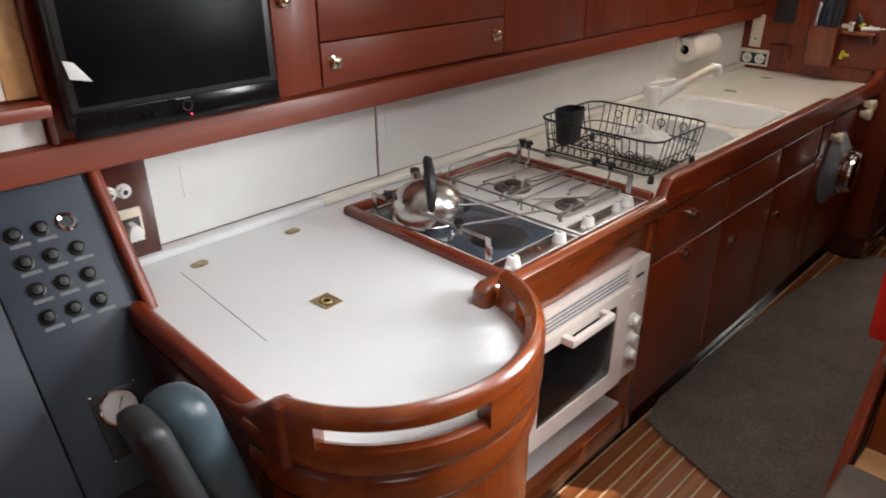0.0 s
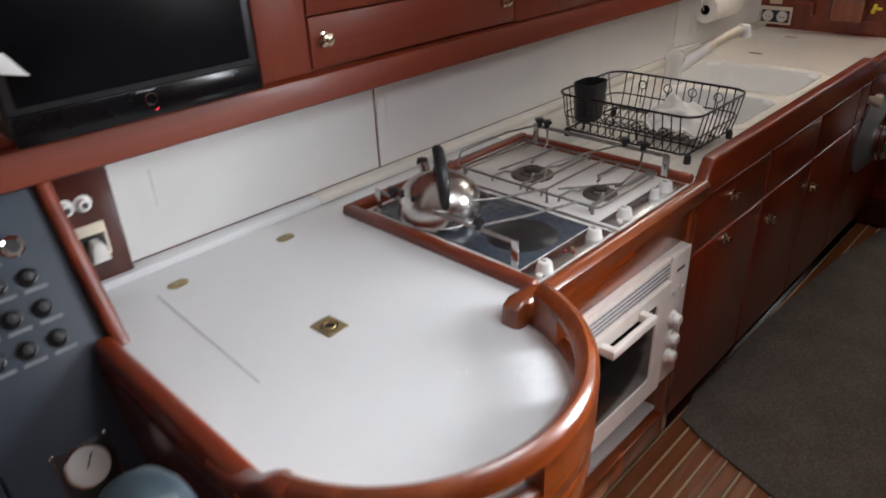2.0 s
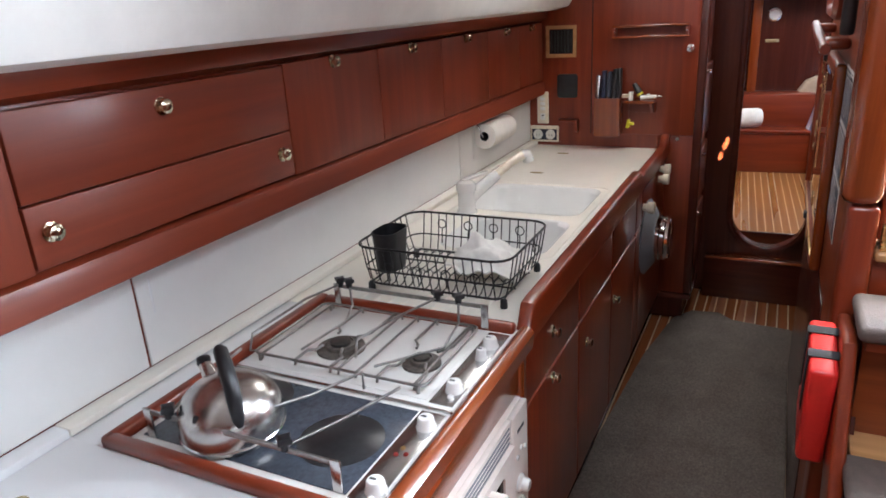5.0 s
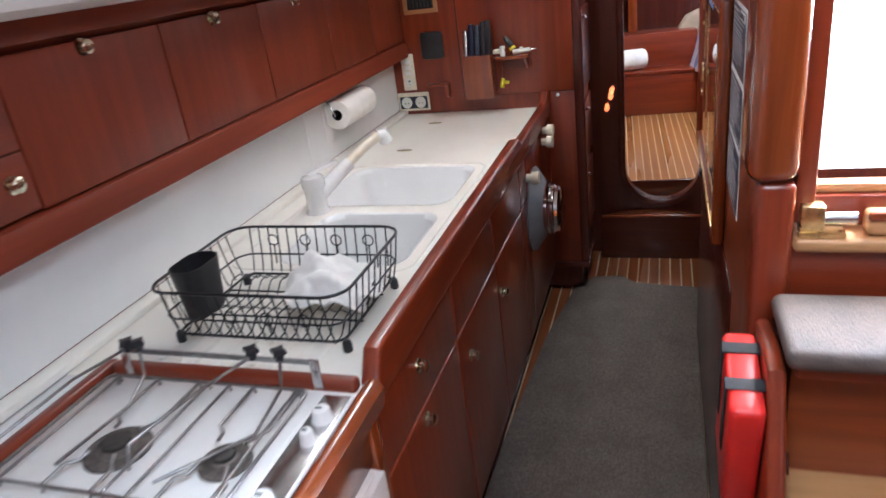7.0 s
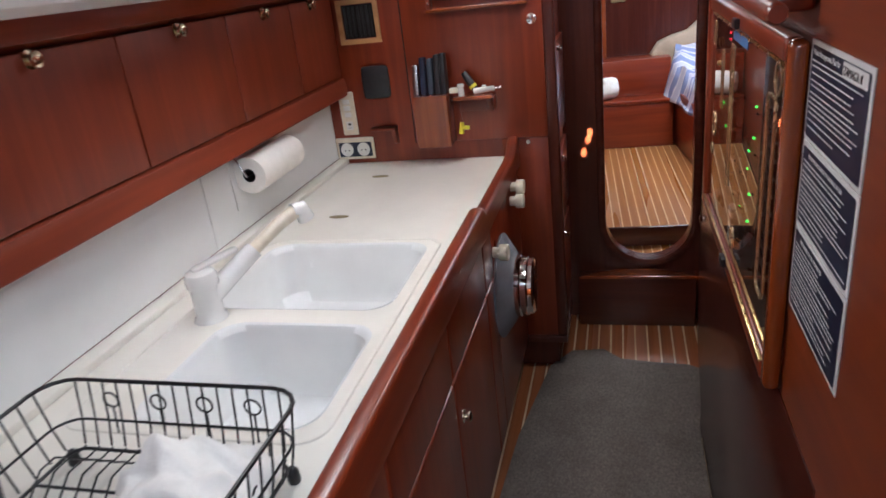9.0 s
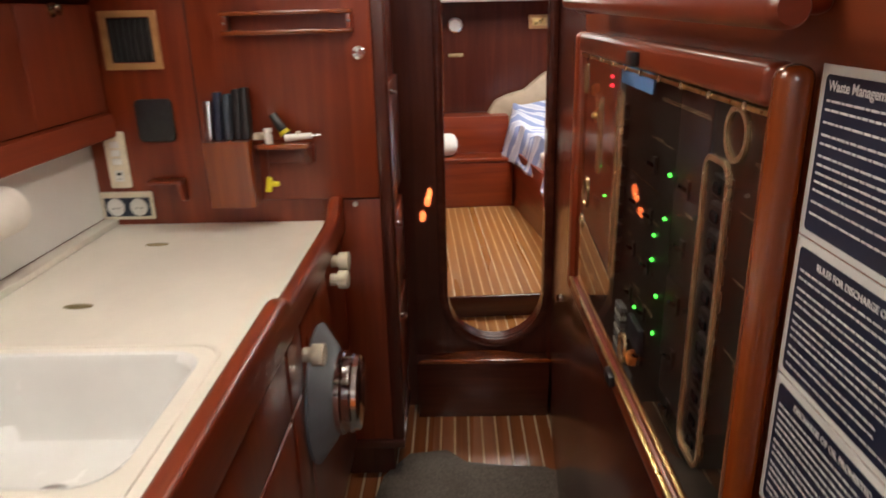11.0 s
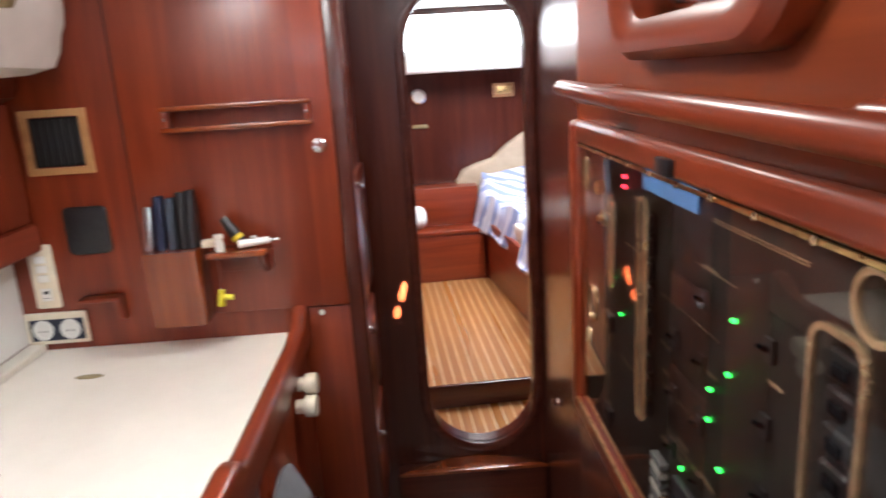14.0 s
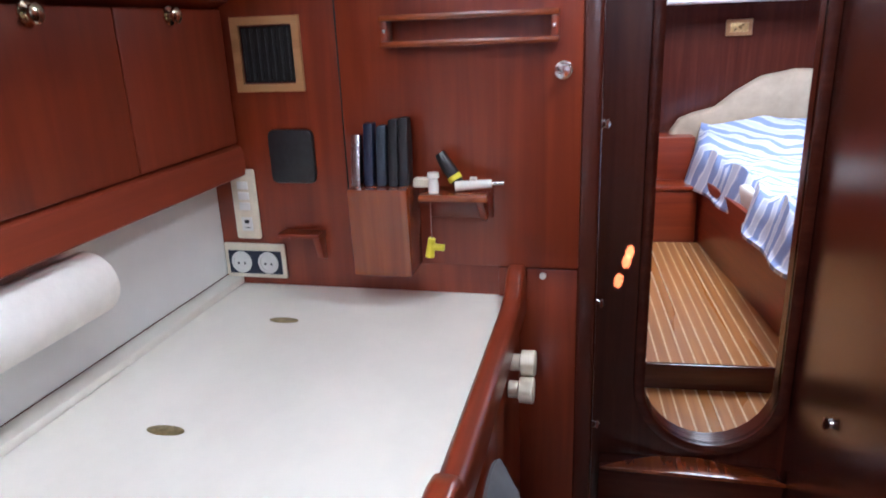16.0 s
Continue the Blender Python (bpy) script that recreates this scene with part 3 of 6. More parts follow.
def fiddles():
    f = thing("front_fiddle", (3.0, 1.34, 0.86), "polished mahogany fiddle rail along the sink worktop", "fiddle rail")
    pts = [(1.986, 0.862), (1.986, 0.905), (1.994, 0.912), (2.007, 0.935), (2.02, 0.958), (2.05, 0.962), (3.32, 0.962), (3.35, 0.955), (3.37, 0.935), (3.90, 0.932), (3.96, 0.94), (3.99, 0.965), (4.02, 0.975), (X_END, 0.975), (X_END, 0.862)]
    part("rail", prism(pts, "y", 1.325, 1.362, 0.010, 3), wood_x, f)
    h = thing("hob_surround", (1.62, 1.6, 0.9), "mahogany fiddle frame round the cooker hobs", "fiddle rail")
    part("front_rail", prism([(1.318, 0.865), (1.350, 0.865), (1.352, 0.904), (1.344, 0.914), (1.334, 0.917), (1.324, 0.914), (1.314, 0.903)], "x", 1.287, 1.984, 0.0), rail_x, h)
    part("side_rail", box(1.300, 1.328, 1.345, 1.905, 0.895, 0.922, 0.009, 3), wood_y, h)
    part("back_rail", box(1.300, 1.990, 1.880, 1.908, 0.895, 0.922, 0.009, 3), wood_x, h)
    part("side_rail", box(1.961, 1.990, 1.358, 1.880, 0.895, 0.922, 0.009, 3), wood_y, h)
    setting("worktop_hob", join(box(1.30, 1.95, 1.355, 1.36, 0.84, 0.893, 0), box(1.30, 1.95, 1.36, 2.03, 0.86, 0.893, 0)), laminate, "white worktop base under the hobs", "worktop")
    part("upstand_strip", box(1.30, 1.95, 1.905, 1.985, 0.893, 0.9, 0.001), laminate, top_pen)


fiddles()

# ---- galley base units ----


def knob(x, y, z, parent=None, axis="y", r=0.013):
    return part("knob", lathe([(r * 1.25, 0.0), (r * 1.25, -0.003), (r * 0.55, -0.005), (r * 0.5, -0.010), (r, -0.014), (r * 1.02, -0.019), (r * 0.6, -0.023), (0.001, -0.0235)], (x, y, z), axis, 16), knob_metal, parent, "worn gilt and chrome push knob")


def base_unit(x0, x1, label, knobs, drawer=True, z_split=0.692, mat=wood_z):
    t = thing("base_cabinet", ((x0 + x1) / 2, 1.6, 0.0), label, "cabinet", group="galley base cabinets")
    part("carcass", box(x0, x1, Y_FACE + 0.020, 1.98, 0.125, 0.70, 0.0), dark_z, t)
    part("front_frame", box(x0, x1, Y_FACE + 0.020, Y_FACE + 0.03, 0.70, 0.865, 0.0), dark_z, t)
    part("plinth", box(x0, x1, 1.405, 1.43, 0.0, 0.125, 0.0), dark_x, t)
    g = 0.0035
    if drawer:
        d = part("drawer_front", box(x0 + g, x1 - g, Y_FACE, Y_FACE + 0.0195, z_split + g, 0.848, 0.006, 3), mat, t)
        d2 = part("door", box(x0 + g, x1 - g, Y_FACE, Y_FACE + 0.0195, 0.14, z_split - g, 0.006, 3), mat, t)
    else:
        d = d2 = part("door", box(x0 + g, x1 - g, Y_FACE, Y_FACE + 0.0195, 0.14, 0.848, 0.004), mat, t)
    for kx, kz in knobs:
        knob(kx, Y_FACE, kz, d if kz > z_split else d2)
    return t


base_unit(1.985, 2.474, "mahogany galley cabinet with a drawer over a door", [(2.206, 0.795), (2.203, 0.660)], True)
base_unit(2.474, 2.915, "mahogany galley cabinet with a plain top panel", [(2.56, 0.590)], True, mat=wood_z)
base_unit(2.915, 3.345, "mahogany galley cabinet with a single knob", [(2.955, 0.570)], True, mat=wood_z)
base_unit(3.345, 3.475, "narrow dark mahogany galley cabinet", [], True)
base_unit(3.475, X_END, "dark mahogany cabinet with a round steel hatch", [], False)


def stile(x0, x1, y0=None):
    return single("cabinet_stile", box(x0, x1, Y_FACE - 0.006, 1.45, 0.10, 0.865, 0.004), rail_z, "upright mahogany post between oven and cabinets", "post")


stile(1.945, 1.982)
# golden timber here carries the board's lit orange in its colour
single("oven_top_board", box(1.27, 1.945, Y_FACE, 1.362, 0.765, 0.865, 0.003), rail_x, "mahogany board over the oven", "panel")
single("oven_left_board", box(1.262, 1.395, Y_FACE, 1.362, 0.13, 0.765, 0.002), rail_z, "mahogany board beside the oven", "panel")
single("oven_base_board", box(1.395, 1.945, Y_FACE - 0.004, 1.37, 0.10, 0.185, 0.004), rail_x, "mahogany sill board under the oven", "panel")
single("plinth_board", box(1.262, 1.985, 1.38, 1.40, 0.0, 0.115, 0.002), dark_x, "recessed plinth under the oven", "plinth")
single("oven_recess", join(box(1.395, 1.945, 1.55, 1.56, 0.185, 0.36, 0), box(1.395, 1.945, 1.362, 1.55, 0.19, 0.2, 0)), laminate, "pale empty recess under the oven", "recess")


def oven():
    x0, x1, z0, z1, y = 1.40, 1.938, 0.362, 0.757, 1.318
    t = thing("built_in_oven", (1.67, 1.6, z0), "white built-in oven with a dark glass door", "oven")
    part("casing", box(x0, x1, y + 0.016, 1.85, z0, z1, 0.002), pinkish, t)
    part("control_panel", box(x1 - 0.095, x1, y, y + 0.016, z0, z1, 0.004), pinkish, t)
    part("top_grille", box(x0, x1 - 0.098, y + 0.004, y + 0.016, z1 - 0.06, z1, 0.002), pinkish, t)
    for i in range(4):
        part("grille_slot", box(x0 + 0.01, x1 - 0.11, y + 0.0025, y + 0.0045, z1 - 0.052 + i * 0.012, z1 - 0.047 + i * 0.012, 0.0), grey_dome, t)
    d = part("oven_door", holed(rrect(x0 + 0.03, x1 - 0.160, z0 + 0.060, z1 - 0.100, 0.012, 4), x0, x1 - 0.098, z0, z1 - 0.064, "y", y - 0.004, y + 0.014), pinkish, t)
    part("oven_window", box(x0 + 0.025, x1 - 0.155, y + 0.001, y + 0.006, z0 + 0.055, z1 - 0.095, 0.001), black_gloss, d, "dark glass oven window")
    hx0, hx1, hz = x0 + 0.11, x1 - 0.235, z1 - 0.090
    part("handle", join(box(hx0, hx1, y - 0.042, y - 0.026, hz - 0.012, hz + 0.012, 0.005), box(hx0, hx0 + 0.022, y - 0.032, y - 0.002, hz - 0.011, hz + 0.011, 0.003), box(hx1 - 0.022, hx1, y - 0.032, y - 0.002, hz - 0.011, hz + 0.011, 0.003)), pinkish, d)
    for kz in (0.566, 0.506, 0.450):
        part("oven_knob", lathe([(0.023, 0.0), (0.022, -0.006), (0.017, -0.010), (0.015, -0.022), (0.012, -0.025), (0.001, -0.0255)], (x1 - 0.062, y, kz), "y", 20), enamel, t)
    for i in range(3):
        part("button", lathe([(0.006, 0.0), (0.006, -0.004), (0.001, -0.005)], (x1 - 0.075 + i * 0.025, y, 0.645 + 0.012 * (i % 2)), "y", 12), enamel, t)
    part("maker_mark", box(x1 - 0.07, x1 - 0.03, y - 0.001, y, 0.705, 0.713, 0.0), black, t)


oven()


def steel_hatch():
    cx, cz, y = 3.60, 0.600, Y_FACE
    t = thing("round_hatch", (cx, y, cz - 0.17), "round grey flange with a polished steel drum on the cabinet door", "hatch")
    part("flange", lathe([(0.165, 0.0), (0.168, -0.006), (0.150, -0.018), (0.118, -0.040), (0.100, -0.048), (0.02, -0.048)], (cx, y, cz), "y", 40), grey_dome, t)
    part("drum", lathe([(0.098, -0.044), (0.100, -0.062), (0.095, -0.066), (0.096, -0.084), (0.091, -0.088), (0.090, -0.100), (0.080, -0.106), (0.01, -0.108)], (cx, y, cz), "y", 40), chrome, t)
    return t


steel_hatch()


def valve_knob(x, z, y=None):
    y = Y_FACE if y is None else y
    return single("valve_knob", lathe([(0.016, 0.0), (0.016, -0.018), (0.024, -0.020), (0.025, -0.044), (0.022, -0.047), (0.002, -0.048)], (x, y, z), "y", 12), cream_plastic, "cream plastic valve knob on the cabinet front", "knob", group="valve knobs")


valve_knob(3.46, 0.775, 1.335)
valve_knob(3.84, 0.850, 1.332)
valve_knob(3.81, 0.810, 1.332)

# ---- upper lockers ----


def uppers():
    y = 1.955
    s = setting("wall_locker_front", join(box(-0.4, X_END, y + 0.022, 2.05, 1.19, 1.98, 0)), wood_x, "mahogany locker front frame over the galley", "wall")
    part("valance", prism([(1.945, 1.161), (1.951, 1.157), (2.03, 1.157), (2.03, 1.225), (1.963, 1.225), (1.952, 1.219), (1.947, 1.206)], "x", -0.4, X_END, 0.0), satin_x, s)
    part("cornice", prism([(1.93, 1.545), (1.94, 1.52), (1.978, 1.505), (1.978, 1.575), (1.93, 1.575)], "x", -0.4, X_END, 0.0), wood_x, s)

    def locker_door(x0, x1, z0, z1, kx, kz, mat, label):
        t = thing("wall_cupboard", ((x0 + x1) / 2, y + 0.01, z0), label, "cupboard", group="galley cupboards")
        part("door_panel", box(x0 + 0.002, x1 - 0.002, y, y + 0.020, z0, z1, 0.004), mat, t)
        for k in ([kx] if not isinstance(kx, tuple) else kx):
            knob(k, y, kz, t, r=0.014)
    locker_door(1.172, 1.303, 1.228, 1.500, 1.205, 1.452, satin_z, "narrow mahogany locker door beside the television")
    locker_door(1.303, 2.012, 1.346, 1.500, 1.625, 1.462, satin_x, "wide mahogany flap locker with one knob")
    locker_door(1.303, 2.012, 1.233, 1.343, (1.343, 1.966), 1.293, satin_x, "wide shallow mahogany drawer with two knobs")
    ends = [2.012, 2.463, 2.898, 3.33, 3.71, X_END - 0.004]
    for i, k in enumerate((2.222, 2.668, 3.11, 3.53, 3.86)):
        locker_door(ends[i], ends[i + 1], 1.228, 1.505, k, 1.492, satin_z, "mahogany locker door with a chrome knob")
    # shelf bay left of the television
    part("bay_divider", box(0.655, 0.668, 1.95, 1.978, 1.225, 1.52, 0.003), wood_z, s)


uppers()


def overhead():
    t = thing("overhead_locker", (2.0, 1.9, 1.56), "white overhead locker with a rounded end", "locker")
    x1 = 4.14
    prof = [(1.93, 1.560), (1.86, 1.562), (1.80, 1.575), (1.785, 1.60), (1.775, 1.64), (1.765, 1.66), (1.76, 1.70), (1.75, 1.978), (1.954, 1.978), (1.954, 1.576), (1.93, 1.576)]
    bm = bmesh.new()
    rows = []
    stations = [(-2.1, 0.0), (x1 - 0.22, 0.0), (x1 - 0.14, 0.010), (x1 - 0.07, 0.040), (x1 - 0.025, 0.085), (x1, 0.16)]
    for x, inset in stations:
        rows.append([bm.verts.new((x, min(yy + (inset if yy < 1.90 else 0), 1.954), zz + (inset * 0.35 if zz < 1.7 else 0))) for yy, zz in prof])
    for p, q in zip(rows, rows[1:]):
        for k in range(len(prof)):
            bm.faces.new((p[k], p[(k + 1) % len(prof)], q[(k + 1) % len(prof)], q[k]))
    bm.faces.new(rows[0])
    bm.faces.new(rows[-1])
    bmesh.ops.recalc_face_normals(bm, faces=bm.faces[:])
    part("body", smooth(bm, 40), liner, t)
    part("catch", lathe([(0.012, 0.0), (0.012, -0.012), (0.021, -0.016), (0.022, -0.034), (0.015, -0.040), (0.001, -0.041)], (3.72, 1.765, 1.695), "y", 16), old_brass, t, "dark brass knob")


overhead()


def television():
    x0, x1, y1, z0, z1 = 0.680, 1.142, 1.950, 1.237, 1.54
    t = thing("television", (0.92, 1.92, z0), "black flat television with a glossy lower bezel", "television")
    part("cabinet", box(x0, x1, y1 - 0.050, y1, z0 + 0.012, z1, 0.010, 3), black, t)
    part("screen", box(x0 + 0.022, x1 - 0.022, y1 - 0.0525, y1 - 0.048, z0 + 0.062, z1 - 0.02, 0.001), screen_black, t)
    part("lower_bezel", box(x0 + 0.004, x1 - 0.004, y1 - 0.056, y1 - 0.046, z0, z0 + 0.052, 0.006), black_gloss, t)
    bm = lathe([(0.0085, 0.0), (0.0095, -0.003), (0.0115, -0.003), (0.0125, 0.0)], (0.911, y1 - 0.0555, z0 + 0.032), "y", 24, cap=False)
    part("power_ring", bm, chrome, t, "chrome ring button")
    part("standby_lamp", lathe([(0.002, 0.0), (0.0015, -0.001), (0.0002, -0.0012)], (0.918, y1 - 0.056, z0 + 0.012), "y", 10), led_red, t)
    for k, dx in enumerate((-0.02, -0.013, -0.006, 0.001, 0.008)):
        part("maker_mark", box(0.908 + dx, 0.912 + dx, y1 - 0.0567, y1 - 0.0558, z0 + 0.046, z0 + 0.049, 0.0), grey_dome, t)


television()

# ---- bulkhead locker at the galley's end ----


def bulkhead_part(name, bm, mat, parent=None, label=""):
    """A part of the end bulkhead, laid out to the bulkhead's true width and rail heights."""
    for v in bm.verts:
        v.co.y = 1.193 + (v.co.y - 1.145) * 0.953 if v.co.y < 2.04 else v.co.y
        if 0.985 < v.co.z < 1.9:
            v.co.z = 0.985 + (v.co.z - 0.985) * 0.955
    return part(name, bm, mat, parent, label)


def end_locker():
    y0, y1 = 1.145, 2.05
    s = setting("wall_end_locker", box(X_END, 4.36, 1.193, y1, 0.135, 1.98, 0.004), wood_z, "mahogany locker bulkhead at the galley's end", "wall")
    bulkhead_part("base", box(X_END + 0.03, 4.36, y0 + 0.03, y1, 0.0, 0.135, 0.0), dark_z, s)
    bulkhead_part("skirting", box(X_END - 0.012, 4.36, y0 - 0.012, 1.34, 0.125, 0.155, 0.006), dark_y, s)
    bulkhead_part("corner_post", box(X_END - 0.010, X_END + 0.012, y0 - 0.014, y0 + 0.03, 0.156, 1.978, 0.009, 3), dark_z, s)
    bulkhead_part("lower_panel", box(X_END - 0.006, X_END - 0.001, y0 + 0.024, 1.345, 0.16, 0.964, 0.002), wood_z, s)
    d = thing("tall_locker", (X_END - 0.01, 1.43, 0.95), "tall mahogany locker door carrying a knife block", "door")
    bulkhead_part("door_panel", box(X_END - 0.014, X_END - 0.001, y0 + 0.026, 1.680, 0.969, 1.97, 0.003), wood_z, d)
    kx = X_END - 0.014
    bulkhead_part("push_knob", lathe([(0.018, 0.0), (0.018, -0.004), (0.009, -0.006), (0.009, -0.012), (0.014, -0.016), (0.013, -0.022), (0.001, -0.023)], (kx, 1.208, 1.386), "x", 18), chrome, d, "chrome push knob")
    bulkhead_part("screw_cap", lathe([(0.008, 0.0), (0.007, -0.004), (0.001, -0.005)], (kx + 0.006, 1.247, 0.950), "x", 14), enamel, s)
    bulkhead_part("door_gap", box(X_END - 0.003, X_END - 0.001, 1.680, 1.687, 0.966, 1.97, 0.0), hollow_dark, s)
    # vent, speaker plate, switches, sockets
    v = thing("ventilation_grille", (X_END, 1.91, 1.32), "dark slatted grille in a pale teak frame", "vent")
    ys0, ys1, zs0, zs1 = 1.766, 1.926, 1.354, 1.512
    bulkhead_part("frame", holed(rrect(ys0 + 0.017, ys1 - 0.017, zs0 + 0.017, zs1 - 0.017, 0.003, 2), ys0, ys1, zs0, zs1, "x", X_END - 0.010, X_END - 0.001), teak, v)
    bulkhead_part("backing", box(X_END - 0.003, X_END - 0.001, ys0 + 0.02, ys1 - 0.02, zs0 + 0.02, zs1 - 0.02, 0), hollow_dark, v)
    for i in range(7):
        yy = ys0 + 0.022 + i * 0.0175
        bulkhead_part("slat", box(X_END - 0.008, X_END - 0.003, yy, yy + 0.007, zs0 + 0.025, zs1 - 0.025, 0.001, 1), black, v)
    sp = thing("speaker_plate", (X_END, 1.84, 1.14), "square black rounded cover plate", "plate")
    bulkhead_part("cover", prism(rrect(1.757, 1.866, 1.149, 1.271, 0.016, 5), "x", X_END - 0.014, X_END - 0.001, 0.005), black, sp)
    sw = thing("switch_plate", (X_END, 1.955, 1.0), "cream vertical switch plate with rockers", "switch")
    bulkhead_part("plate", prism(rrect(1.914, 1.976, 1.012, 1.180, 0.006, 3), "x", X_END - 0.008, X_END - 0.001, 0.002), cream_plastic, sw)
    for z in (1.133, 1.108, 1.083):
        bulkhead_part("rocker", box(X_END - 0.012, X_END - 0.008, 1.931, 1.959, z, z + 0.019, 0.002), enamel, sw)
    bulkhead_part("socket_face", box(X_END - 0.010, X_END - 0.008, 1.931, 1.959, 1.032, 1.066, 0.001), enamel, sw)
    bulkhead_part("toggle", box(X_END - 0.016, X_END - 0.010, 1.938, 1.948, 1.052, 1.060, 0.001), black, sw)
    bulkhead_part("slot", box(X_END - 0.0112, X_END - 0.0098, 1.937, 1.953, 1.040, 1.041, 0.0), black, sw)
    so = thing("socket_plate", (X_END, 1.95, 0.91), "twin round power sockets in a grey frame", "socket")
    bulkhead_part("plate", prism(rrect(1.858, 2.016, 0.917, 1.000, 0.004, 3), "x", X_END - 0.008, X_END - 0.001, 0.002), cream_plastic, so)
    bulkhead_part("insert", box(X_END - 0.0092, X_END - 0.0078, 1.868, 2.006, 0.927, 0.982, 0.0), navy, so)
    for yy in (1.972, 1.902):
        sk = bulkhead_part("socket", lathe([(0.026, 0.0), (0.026, -0.004), (0.020, -0.005), (0.019, -0.002), (0.001, -0.002)], (X_END - 0.009, yy, 0.955), "x", 22), dial_white, so)
        for dy in (-0.008, 0.008):
            bulkhead_part("pin_hole", lathe([(0.003, -0.0025), (0.001, -0.003)], (X_END - 0.009, yy + dy, 0.952), "x", 8), black, sk)
    # towel hook block
    hk = thing("wooden_bracket", (X_END, 1.81, 0.98), "small mahogany bracket on the bulkhead", "bracket")
    bulkhead_part("shelf", box(X_END - 0.045, X_END - 0.001, 1.750, 1.852, 1.028, 1.038, 0.003), wood_y, hk)
    bulkhead_part("cheek", prism([(X_END - 0.04, 1.028), (X_END - 0.001, 1.028), (X_END - 0.001, 0.968), (X_END - 0.02, 0.975)], "y", 1.752, 1.768, 0.002), wood_z, hk)
    # plate rack
    r = thing("wooden_rack", (X_END, 1.44, 1.43), "slim open teak rack on the locker door", "rack")
    ry0, ry1 = 1.216, 1.574
    for z in (1.440, 1.490):
        bulkhead_part("bar", box(X_END - 0.055, X_END - 0.015, ry0, ry1, z, z + 0.012, 0.003), rail_x, r)
    for yy in (ry0 + 0.002, ry1 - 0.018):
        bulkhead_part("end", box(X_END - 0.052, X_END - 0.016, yy, yy + 0.014, 1.452, 1.490, 0.003), wood_z, r)
        bulkhead_part("screw", lathe([(0.005, 0.0), (0.004, -0.002), (0.0005, -0.0025)], (X_END - 0.052, yy + 0.007, 1.471), "x", 10), chrome, r)
    # knife block
    kb = thing("knife_block", (X_END - 0.05, 1.588, 0.967), "mahogany knife block mounted on the locker door", "knife block")
    bulkhead_part("block", prism([(X_END - 0.016, 0.972), (X_END - 0.016, 1.162), (X_END - 0.115, 1.162), (X_END - 0.105, 0.972)], "y", 1.515, 1.645, 0.004), rail_z, kb)
    for i, (yy, hgt, mt) in enumerate(((1.635, 0.105, steel), (1.606, 0.128, navy), (1.578, 0.122, blue_grey), (1.552, 0.135, black), (1.530, 0.138, black))):
        k = thing("kitchen_knife", (X_END - 0.06, yy, 1.162), "kitchen knife handle standing in the block", "knife", group="knives in the block")
        bulkhead_part("handle", prism([(X_END - 0.085, 1.163), (X_END - 0.045, 1.163), (X_END - 0.038, 1.163 + hgt * 0.5), (X_END - 0.042, 1.163 + hgt), (X_END - 0.068, 1.163 + hgt * 1.007), (X_END - 0.078, 1.163 + hgt * 0.5)], "y", yy - 0.011, yy + 0.011, 0.005), mt, k)
        for hh in (0.3, 0.65):
            bulkhead_part("rivet", lathe([(0.003, 0.0), (0.002, -0.001), (0.0003, -0.0012)], (X_END - 0.06, yy - 0.0105, 1.163 + hgt * hh), "y", 8), steel, k)
    sh = thing("small_shelf", (X_END, 1.438, 1.127), "little mahogany bracket shelf on the locker door", "shelf")
    bulkhead_part("board", box(X_END - 0.10, X_END - 0.015, 1.353, 1.496, 1.135, 1.149, 0.003), rail_x, sh)
    bulkhead_part("bracket", prism([(X_END - 0.085, 1.134), (X_END - 0.016, 1.134), (X_END - 0.016, 1.087), (X_END - 0.03, 1.077)], "y", 1.363, 1.378, 0.002), wood_z, sh)
    bulkhead_part("backboard", box(X_END - 0.024, X_END - 0.0145, 1.353, 1.496, 1.082, 1.134, 0.002), wood_y, sh)
    li = thing("gas_lighter", (X_END - 0.06, 1.408, 1.149), "white gas lighter lying on the small shelf", "lighter")
    bulkhead_part("body", tube([(X_END - 0.07, 1.423, 1.161), (X_END - 0.06, 1.348, 1.166)], [0.011, 0.009], 10), enamel, li)
    bulkhead_part("nozzle", tube([(X_END - 0.0595, 1.347, 1.166), (X_END - 0.058, 1.323, 1.167)], 0.004, 8), steel, li)
    bulkhead_part("trigger", box(X_END - 0.07, X_END - 0.058, 1.378, 1.393, 1.173, 1.18, 0.002), enamel, li)
    ut = thing("screwdriver", (X_END - 0.06, 1.448, 1.149), "black and yellow screwdriver leaning on the shelf", "screwdriver")
    bulkhead_part("grip", tube([(X_END - 0.055, 1.418, 1.163), (X_END - 0.05, 1.438, 1.192), (X_END - 0.045, 1.46, 1.225)], [0.012, 0.015, 0.011], 10), black, ut)
    bulkhead_part("band", tube([(X_END - 0.0535, 1.424, 1.171), (X_END - 0.052, 1.43, 1.18)], 0.0155, 10), yellow, ut)
    bt = thing("bottle_stopper", (X_END - 0.06, 1.478, 1.149), "white plastic bottle stopper on the shelf", "stopper")
    bulkhead_part("cap", lathe([(0.011, 0.0), (0.011, 0.018), (0.009, 0.030), (0.013, 0.032), (0.012, 0.042), (0.001, 0.043)], (X_END - 0.075, 1.468, 1.149), "z", 14), enamel, bt)
    bulkhead_part("clip", box(X_END - 0.075, X_END - 0.05, 1.478, 1.513, 1.159, 1.177, 0.003), cream_plastic, bt)
    yk = thing("yellow_key_tag", (X_END - 0.08, 1.468, 1.027), "yellow plastic opener hanging on a cord", "opener")
